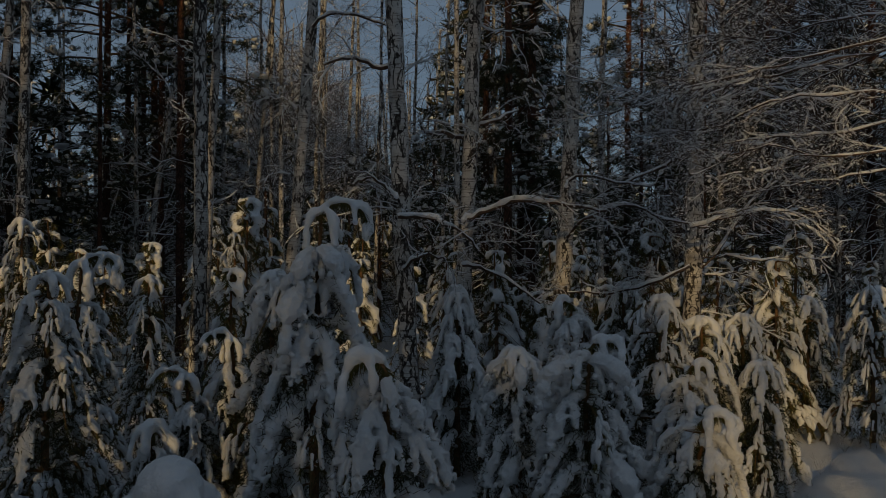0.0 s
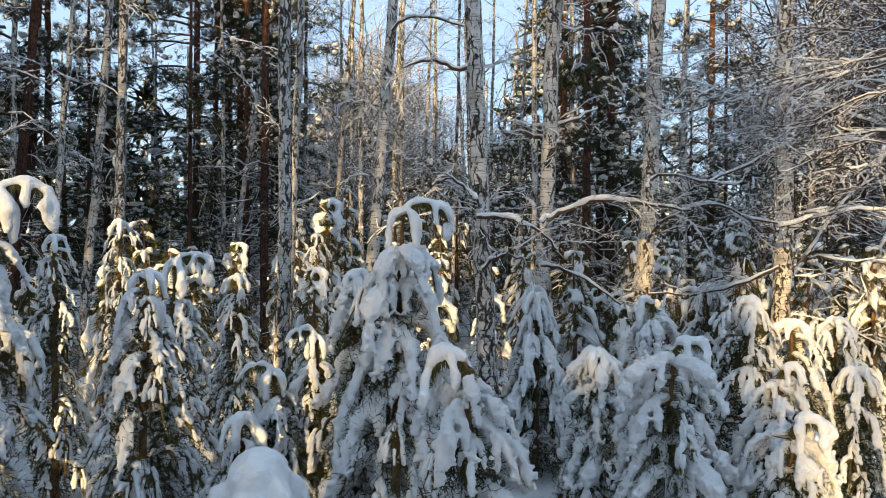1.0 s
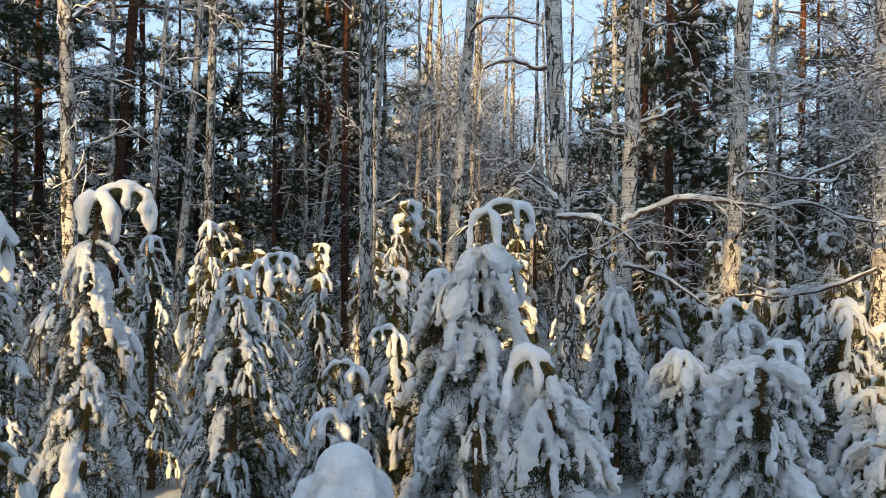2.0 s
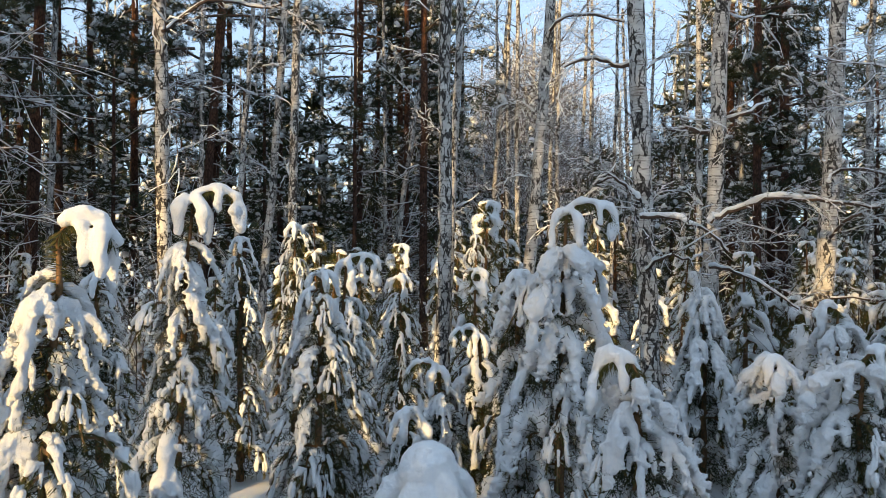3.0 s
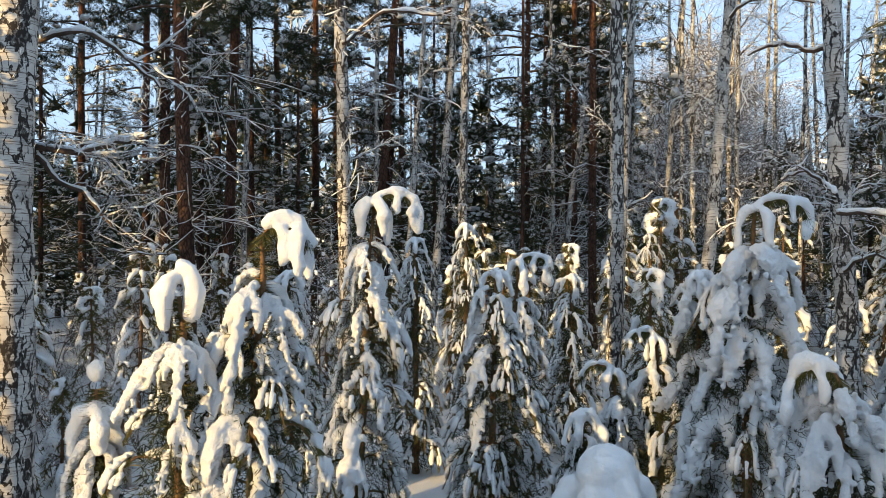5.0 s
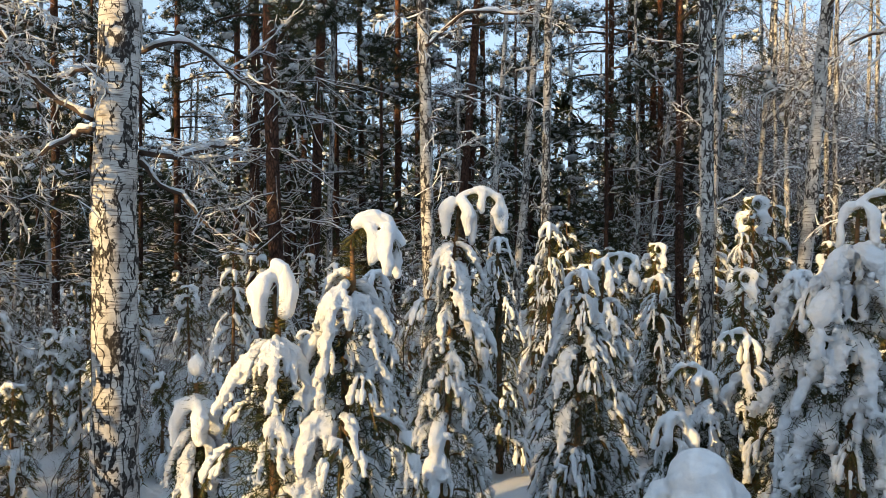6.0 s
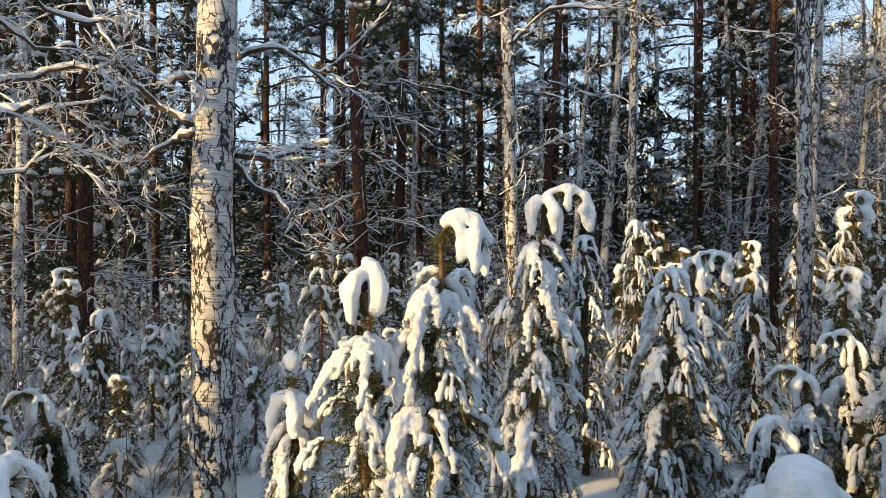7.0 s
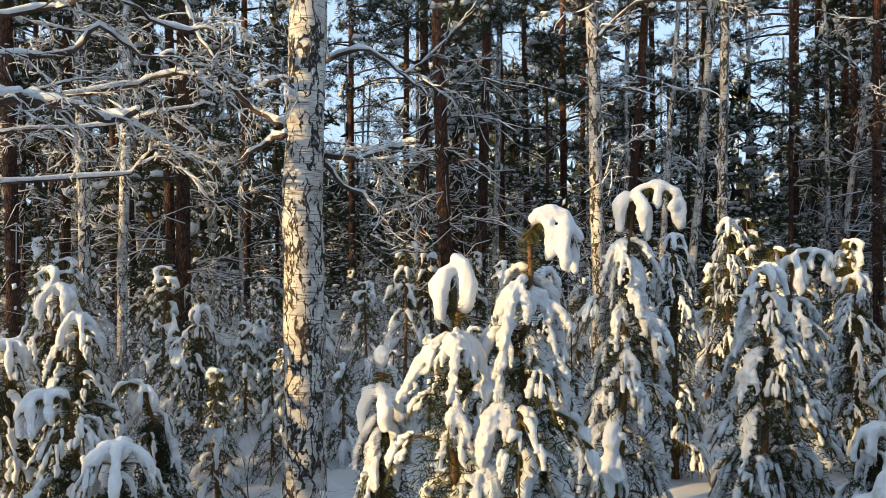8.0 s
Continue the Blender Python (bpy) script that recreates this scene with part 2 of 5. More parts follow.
b = Builder()
rings = [0.0] + [0.5 * 1.085 ** i for i in range(108)]
spokes = 120
verts, faces = [(0, 0, 0)], []
for i, r in enumerate(rings[1:]):
    for j in range(spokes):
        a = 2 * math.pi * j / spokes
        x, y = r * math.cos(a), r * math.sin(a)
        o = track_offset(x, y)
        sink = 0.16 if 0.3 < o < 3.6 else (0.10 if -0.2 < o < 4.2 else 0.0)
        verts.append((x, y, ground_z(x, y) * min(1, 60 / (r + 1)) - sink))
for j in range(spokes):
    faces.append((0, 1 + j, 1 + (j + 1) % spokes))
for i in range(len(rings) - 2):
    for j in range(spokes):
        k = (j + 1) % spokes
        faces.append((1 + i * spokes + j, 1 + (i + 1) * spokes + j, 1 + (i + 1) * spokes + k, 1 + i * spokes + k))
b.add(verts, faces)
tagged(new("ground", b.mesh("ground", SNOW_GROUND)), "deep untouched snow covering the forest floor", "snow", kind="structure")

b = Builder()
rows, cols = 260, 26
verts, faces = [], []
start = Vector((2.85, 6.4, 0)) - track_way * 16
for i in range(rows):
    for j in range(cols):
        w = -0.1 + 4.1 * j / (cols - 1)
        p = start + track_way * (i * 0.17) + track_side * w
        rut = 0.06 * (math.exp(-((w - 1.0) / 0.28) ** 2) + math.exp(-((w - 2.6) / 0.28) ** 2))
        edge = -0.14 if j in (0, cols - 1) else 0.0
        verts.append((p.x, p.y, -0.03 - rut + edge + 0.08 * noise.noise(p * 1.9) + 0.045 * noise.noise(p * 5) + 0.02 * noise.noise(p * 11)))
for i in range(rows - 1):
    for j in range(cols - 1):
        a = i * cols + j
        faces.append((a, a + 1, a + cols + 1, a + cols))
b.add(verts, faces)
tagged(new("road", b.mesh("road", SNOW_GROUND)), "snowy forest track with shallow wheel ruts", "track", kind="structure")


# ---- young pines bent by snow ----
def droop_path(start, yaw, a0, a1, length, n, power=0.8, rng=None, wob=0.0):
    p, out = np.array(start, float), [np.array(start, float)]
    for i in range(n):
        s = ((i + 0.5) / n) ** power
        e = radians(a0 + (a1 - a0) * s)
        y = radians(yaw) + (rng.normal() * wob if rng is not None else 0)
        p = p + length / n * np.array([math.cos(e) * math.cos(y), math.cos(e) * math.sin(y), math.sin(e)])
        out.append(p.copy())
    return np.array(out)


def hang_path(start, yaw, a0, a1, length, n, tau, rng, wob):
    """Leaves at the angle a0 and soon hangs at a1."""
    p, out = np.array(start, float), [np.array(start, float)]
    for i in range(n):
        e = radians(a1 + (a0 - a1) * math.exp(-(i + 0.5) / n / tau)) + rng.normal() * wob * 0.6
        y = radians(yaw) + rng.normal() * wob
        p = p + length / n * np.array([math.cos(e) * math.cos(y), math.cos(e) * math.sin(y), math.sin(e)])
        out.append(p.copy())
    return np.array(out)


def above(path):
    """Unit vectors that point up and out from a drooping path."""
    t = np.gradient(path, axis=0)
    t /= np.linalg.norm(t, axis=1)[:, None] + 1e-9
    up = np.array([0, 0, 1.0]) - t * t[:, 2:3]
    n = np.linalg.norm(up, axis=1)[:, None]
    flat = t.copy()
    flat[:, 2] = 0
    flat /= np.linalg.norm(flat, axis=1)[:, None] + 1e-9
    return np.where(n > 0.3, up / (n + 1e-9), up / (n + 1e-9) * 0.5 + flat * 0.5)


def finger(b, path, radius, rng, first=0, sides=9, lump=0.10, lift=0.55):
    """A finger of snow lying along a twig."""
    p = path[first:]
    n = len(p)
    s = np.linspace(0, 1, n)
    bulge = 1 + 0.22 * np.sin(s * rng.uniform(5, 11) + rng.uniform(0, 6))
    r = radius * (0.72 + 0.28 * np.sin(np.pi * np.clip(s, 0, 1) ** 0.9)) * bulge
    b.tube(p + above(p) * (r * lift)[:, None], r, sides, lump, rng, blunt=True)


def draped(b, path, radius, rng, first=0, sides=8):
    """A long finger of snow draped along a bough: thick on the arch, thin at the tip, with small lobes caught on the needles of its flanks."""
    p = path[first:]
    if len(p) < 2:
        p = path[-2:]
    run = np.concatenate([[0], np.cumsum(np.linalg.norm(np.diff(p, axis=0), axis=1))])
    n = max(6, int(run[-1] / 0.055))
    g = np.linspace(0, run[-1], n)
    p = np.stack([np.interp(g, run, p[:, i]) for i in range(3)], 1)
    p[1:-1] = (p[:-2] + 2 * p[1:-1] + p[2:]) / 4
    s = g / run[-1]
    wave = np.convolve(rng.normal(size=n + 4), np.ones(5) / 5, "valid")
    r = radius * (0.62 + 0.48 * np.sin(np.pi * np.clip(0.18 + 0.8 * s, 0, 1)) ** 0.8) * (1 + 0.38 * wave) * (1 - 0.22 * s)
    if n > 9 and rng.uniform() < 0.6:
        r[int(rng.integers(n // 2, n - 2))] *= 0.45
    mid = p + above(p) * (r * 0.55)[:, None]
    b.tube(mid, r, sides, 0.10, rng, blunt=True)
    for k in range(int(run[-1] / 0.032)):
        i = int(rng.integers(1, n))
        a = radius * rng.uniform(0.28, 0.52)
        b.lump(mid[i] + rng.normal(size=3) * np.array([0.6, 0.8, 0.6]) * radius - np.array([0, 0, radius * 0.15]), (a, a, a * rng.uniform(0.9, 1.6)), rng, 4, 6, 0.1)


def twig_needles(b, path, count, length, width, rng, spread=1.0, sag=0.35):
    i = rng.uniform(0.15, 1.0, count) * (len(path) - 1.001)
    k = i.astype(int)
    f = (i - k)[:, None]
    c = path[k] * (1 - f) + path[k + 1] * f
    t = path[np.minimum(k + 1, len(path) - 1)] - path[k]
    t /= np.linalg.norm(t, axis=1)[:, None] + 1e-9
    side = rng.normal(size=c.shape)
    side -= t * (side * t).sum(1)[:, None]
    side /= np.linalg.norm(side, axis=1)[:, None] + 1e-9
    side[:, 2] -= sag
    b.needles(c, t * 0.75 + side * spread, length, width, rng)


def bough_kind(seed, patchy, run, slim=1.0, arch=False):
    """A hanging bough, one metre along: wood with its needles, and the snow on it. run: how far it reaches out before it hangs."""
    rng = np.random.default_rng(seed)
    wood, green, white = Builder(), Builder(), Builder()
    lift = rng.uniform(38, 62) if arch else rng.uniform(15, 45) if run == 0 else rng.uniform(0, 28)
    out = hang_path((0, 0, 0), 0, lift, lift - 5, run, 4, 1.0, rng, 0.04) if run else np.zeros((1, 3))
    main = np.vstack([out[:-1], hang_path(out[-1], 0, lift, rng.uniform(-84, -66), 1.0 - run, 12, rng.uniform(0.22, 0.32) if arch else rng.uniform(0.10, 0.20), rng, 0.05)])
    lead = len(out) - 1
    twigs = [(main, 1.0, max(1, lead - 1))]
    side = rng.choice([-1, 1])
    for k in range(4 if patchy else 3):
        i = int(rng.integers(lead + 1, lead + 6))
        side = -side
        yaw = side * rng.uniform(28, 62)
        twigs.append((hang_path(main[i], yaw, rng.uniform(-15, 20), rng.uniform(-88, -70), rng.uniform(0.25, 0.50), 7, 0.20, rng, 0.06), 0.72, 1))
    for q, (path, size, first) in enumerate(twigs):
        wood.tube(path[::3], np.linspace(0.016, 0.006, len(path[::3])) * size, 3)
        twig_needles(green, path, int((300 if patchy else 260) * size), 0.062, 0.0052, rng, 1.4, 0.9)
        if patchy:
            for w in range(int(rng.integers(3, 6))):
                i = int(rng.integers(1, len(path) - 1))
                r = rng.uniform(0.018, 0.042)
                finger(white, path[i - 1:i + 2] + rng.normal(size=3) * 0.015, r, rng, 0, 6, 0.2, 0.8)
        elif q < 3 or rng.uniform() < 0.5:
            r = rng.uniform(0.050, 0.074) * size * slim
            draped(white, path, r, rng, first)
            m = int(40 * size)  # needle tips that stick out of the snow's flanks
            i = rng.integers(first, len(path), m)
            way = np.stack([rng.normal(size=m) * 0.7, rng.choice([-1, 1], m) * rng.uniform(0.5, 1, m), rng.uniform(-0.9, 0.2, m)], 1)
            green.needles(path[i] + rng.normal(size=(m, 3)) * 0.015, way, r + 0.032, 0.007, rng)
    split = len(wood.f)
    wood.add(np.vstack(green.v), green.f)
    snow = white.mesh("bough_snow", SNOW) if patchy else fused(white, "bough_snow", SNOW, 0.020, 0.019)
    return wood.mesh("bough", STEM, False, NEEDLES, split), snow


SHORT_BOUGHS = [bough_kind(100 + k, False, 0.0) for k in range(8)]
LONG_BOUGHS = [bough_kind(115 + k, False, 0.12) for k in range(8)]
SLIM_BOUGHS = [bough_kind(145 + k, False, 0.15, 0.72) for k in range(7)]
FAT_BOUGHS = [bough_kind(160 + k, False, 0.0, 1.4, True) for k in range(8)]
PATCHY_BOUGHS = [bough_kind(130 + k, True, 0.2) for k in range(7)]


def crown_hook(rng, size, reach, tails):
    """A bent-over leader: its path, and the snow that weighs it down. Unit: metres, starts at the origin, bends along +x."""
    hand = tails > 3
    pts = [np.array((0, 0, 0.0))]
    n = 12
    low_end = -70 if hand else -98
    for i in range(n):
        e = radians(80 + (low_end - 80) * (i / (n - 1)) ** 0.85)
        pts.append(pts[-1] + np.array([math.cos(e) * reach, 0, math.sin(e)]) * size / n * (1.9 if hand else 2.35))
    p = np.array(pts)
    white = Builder()
    if hand:  # a thick cap, and shoots that hang from it like fingers
        finger(white, p, size * 0.23, rng, 3, 9, 0.08, 0.7)
        for k in range(tails):
            t = hang_path(p[4 + int(8 * k / (tails - 1))], (90 if k % 2 else -90) + rng.uniform(-40, 40), 0, -89, size * rng.uniform(0.8, 1.4), 7, 0.2, rng, 0.04)
            finger(white, t, size * rng.uniform(0.17, 0.24), rng, 0, 9, 0.08)
        return p, white
    i = 2
    while i < n:  # pads of snow along the arch
        j = min(n, i + int(rng.integers(3, 6)))
        finger(white, p[i:j + 1] + rng.normal(size=3) * size * 0.02, size * rng.uniform(0.115, 0.155), rng, 0, 9, 0.10, 0.8)
        i = j
    white.lump(p[-1] + np.array([0.0, 0, -size * 0.08]), (size * 0.20, size * 0.20, size * 0.30), rng, 7, 9, 0.07)
    for k in range(2):  # short tufts that hang from the arch
        t = hang_path(p[6 + 3 * k], rng.uniform(0, 360), -20, -90, size * rng.uniform(0.35, 0.8), 4, 0.2, rng, 0.05)
        finger(white, t, size * rng.uniform(0.11, 0.16), rng, 0)
    for k in range(tails + 1):  # a first whorl at the foot of the arch
        t = hang_path(p[1], 360 * k / (tails + 1) + rng.uniform(-20, 20) + 60, 50, -86, size * rng.uniform(1.0, 1.6), 7, 0.16, rng, 0.04)
        finger(white, t, size * rng.uniform(0.16, 0.21), rng, 0)
    return p, white


def crown_dome(rng, size, tails):
    white = Builder()
    full = 0.95 if tails > 6 else 0.55
    white.lump((0, 0, -size * full * 0.55), (size * full, size * full * 0.95, size * full), rng, 12, 18, 0.015)
    for k in range(tails):
        t = droop_path((0, 0, -size * 0.45 if tails > 6 else 0), 360 * k / tails + rng.uniform(-20, 20), 5, -86, size * rng.uniform(1.8, 3.0), 9, 0.45, rng, 0.05)
        finger(white, t, size * rng.uniform(0.26, 0.38), rng, 1)
    p = np.array([(0, 0, -size * 1.2), (0, 0, -size * 0.5), (0, 0, 0)])
    return p, white


def crown_ball(rng, size, tails, ball=True):
    white = Builder()
    if ball:
        white.lump((0, 0, size * 0.8), (size * 0.42, size * 0.40, size * 0.50), rng, 8, 10, 0.06)
    drop = -size * 0.9 if ball else size * 0.9
    if not ball:  # two heavy lobes hanging to either side of the tip, one lower than the other
        for side, low in ((1, 0.0), (-1, -0.45)):
            t = np.array([(0, side * 0.10, 1.25 + low), (0.05, side * 0.34, 1.10 + low), (0.1, side * 0.52, 0.6 + low), (0.08, side * 0.56, -0.1 + low), (0.05, side * 0.54, -0.75 + low)]) * size
            finger(white, t, size * 0.44, rng, 0, 10, 0.10, 0.1)
        tails = 0
    for k in range(tails):
        t = droop_path((0, 0, drop), 360 * k / tails + rng.uniform(-25, 25), 15, -90, size * rng.uniform(1.4, 2.1), 7, 0.35, rng, 0.04)
        finger(white, t, size * rng.uniform(0.34, 0.46), rng, 0)
    p = np.array([(0, 0, -size), (0, 0, -size * 0.4), (0, 0, size * 0.3)])
    return p, white


def young_pine(az, d, height, spread, crown="dome", bend=0.0, size=0.16, reach=1.0, tails=4, seed=0, label="", gap=0.2, lean=0.0, low=0.12):
    """height: of the stem below its crown; bend: bearing that the top hangs towards; gap: bare leader below the crown."""
    rng = np.random.default_rng(seed)
    base = at(az, d)
    base.z = ground_z(base.x, base.y) - 0.03
    ob = thing("young_pine", Matrix.Translation(base), label, "tree", "young pines under snow")
    b_dir = np.array([-math.sin(radians(bend)), math.cos(radians(bend)), 0])
    n = 14
    s = np.linspace(0, 1, n)
    stem = np.stack([b_dir[0] * lean * s ** 2, b_dir[1] * lean * s ** 2, s * height], 1)
    stem[1:-1, :2] += rng.normal(size=(n - 2, 2)) * 0.008
    if crown == "hook":
        top, white = crown_hook(rng, size, reach, tails)
    elif crown in ("ball", "lobes"):
        top, white = crown_ball(rng, size, tails, crown == "ball")
    else:
        top, white = crown_dome(rng, size, tails)
    a = radians(bend + 90)
    turn = np.array([[math.cos(a), -math.sin(a), 0], [math.sin(a), math.cos(a), 0], [0, 0, 1]])
    wood = Builder()
    r0 = 0.012 * height + 0.012
    wood.tube(stem, np.linspace(r0, 0.010, n), 7, 0.06, rng)
    tip = (turn @ top.T).T + stem[-1]
    if crown == "hook":
        wood.tube(tip, np.linspace(0.010, 0.006, len(tip)), 5)
    part("trunk", wood.mesh("young_pine_trunk", STEM), ob)
    green = Builder()
    leader = np.vstack([stem[-3:], tip[1:]]) if crown == "hook" else stem[-4:]
    twig_needles(green, leader, int(4200 * size) if crown == "hook" else 420, min(0.075, 0.5 * size), 0.0046, rng, 1.6, 1.3 if crown == "hook" else 0.35)
    twig_needles(green, stem[6:], 900, 0.075, 0.0042, rng, 1.5)
    part("leader_needles", green.mesh("leader_needles", NEEDLES, False), ob)
    cap = fused(white, "crown_snow", SNOW, max(0.011, size * 0.07), 0.009)
    part("snow_cap", cap, ob, Matrix.Translation(stem[-1]) @ pose(0, 0, 0, 0, 0, bend + 90), "thick rounded snow weighing down the top")
    # dark needles whose colour puts shade into the gaps between snowy boughs
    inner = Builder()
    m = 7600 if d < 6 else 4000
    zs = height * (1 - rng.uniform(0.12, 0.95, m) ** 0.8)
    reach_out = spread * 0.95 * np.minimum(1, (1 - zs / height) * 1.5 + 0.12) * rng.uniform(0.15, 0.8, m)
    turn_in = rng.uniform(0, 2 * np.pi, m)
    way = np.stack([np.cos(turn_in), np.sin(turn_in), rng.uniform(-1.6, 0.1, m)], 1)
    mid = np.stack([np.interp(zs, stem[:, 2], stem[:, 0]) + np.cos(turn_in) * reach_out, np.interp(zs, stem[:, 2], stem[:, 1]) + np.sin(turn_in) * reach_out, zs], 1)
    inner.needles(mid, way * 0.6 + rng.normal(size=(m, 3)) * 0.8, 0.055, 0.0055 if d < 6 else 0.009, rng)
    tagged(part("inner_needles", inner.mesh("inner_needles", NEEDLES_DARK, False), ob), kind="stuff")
    # whorls of boughs, each draped over the stem below it
    z = height - gap
    turn_by = rng.uniform(0, 360)
    while z > low * height:
        f = 1 - z / height
        length = spread * (1.05 + 0.70 * min(1, f * 1.3))
        count = 5 if f < 0.55 else 6
        for k in range(count):
            full = rng.uniform() > max(0.03, (f - 0.14) * (1.75 if az > 14 and d > 4 else 1.45 if az > 14 or az < -15 else 0.9)) + (0.42 if az > 64 else 0)
            kinds = PATCHY_BOUGHS if not full else (SLIM_BOUGHS if (d > 6.2 and az > 0) or (d > 6.6 and az < -12) or (az > 64 and rng.uniform() < 0.7) else (SHORT_BOUGHS if f < 0.22 else LONG_BOUGHS))
            if full and (az < 12 and d < 6.6 or d < 4.2 and rng.uniform() < 0.35):
                kinds = FAT_BOUGHS
            bough_me, snow_me = kinds[int(rng.integers(len(kinds)))]
            le = length * rng.uniform(0.75, 1.12) * (1.0 if kinds is not FAT_BOUGHS else 0.85 if az < 12 else 0.62)
            i = min(n - 2, int(z / height * (n - 1)))
            p = Vector(stem[i])
            p.z = z + rng.uniform(-0.06, 0.06)
            m = Matrix.Translation(p) @ pose(0, 0, 0, rng.uniform(-10, 10), rng.uniform(-10, 10), turn_by + 360 * k / count + rng.uniform(-22, 22))
            fat = 1.0 if le < 0.5 else 0.5 / le
            m = m @ Matrix.Diagonal((le * rng.uniform(0.9, 1.15), le * (0.35 + 0.65 * fat) * rng.uniform(0.9, 1.1), le * rng.uniform(0.85, 1.0), 1))
            bough = part("bough", bough_me, ob, m)
            tagged(part("snow", snow_me, bough), kind="" if full else "stuff")
        z -= rng.uniform(0.18, 0.25) * (0.9 + 0.3 * f) * (1.0 if d < 6 else 1.2)
        turn_by += 47 + rng.uniform(0, 30)
    return ob


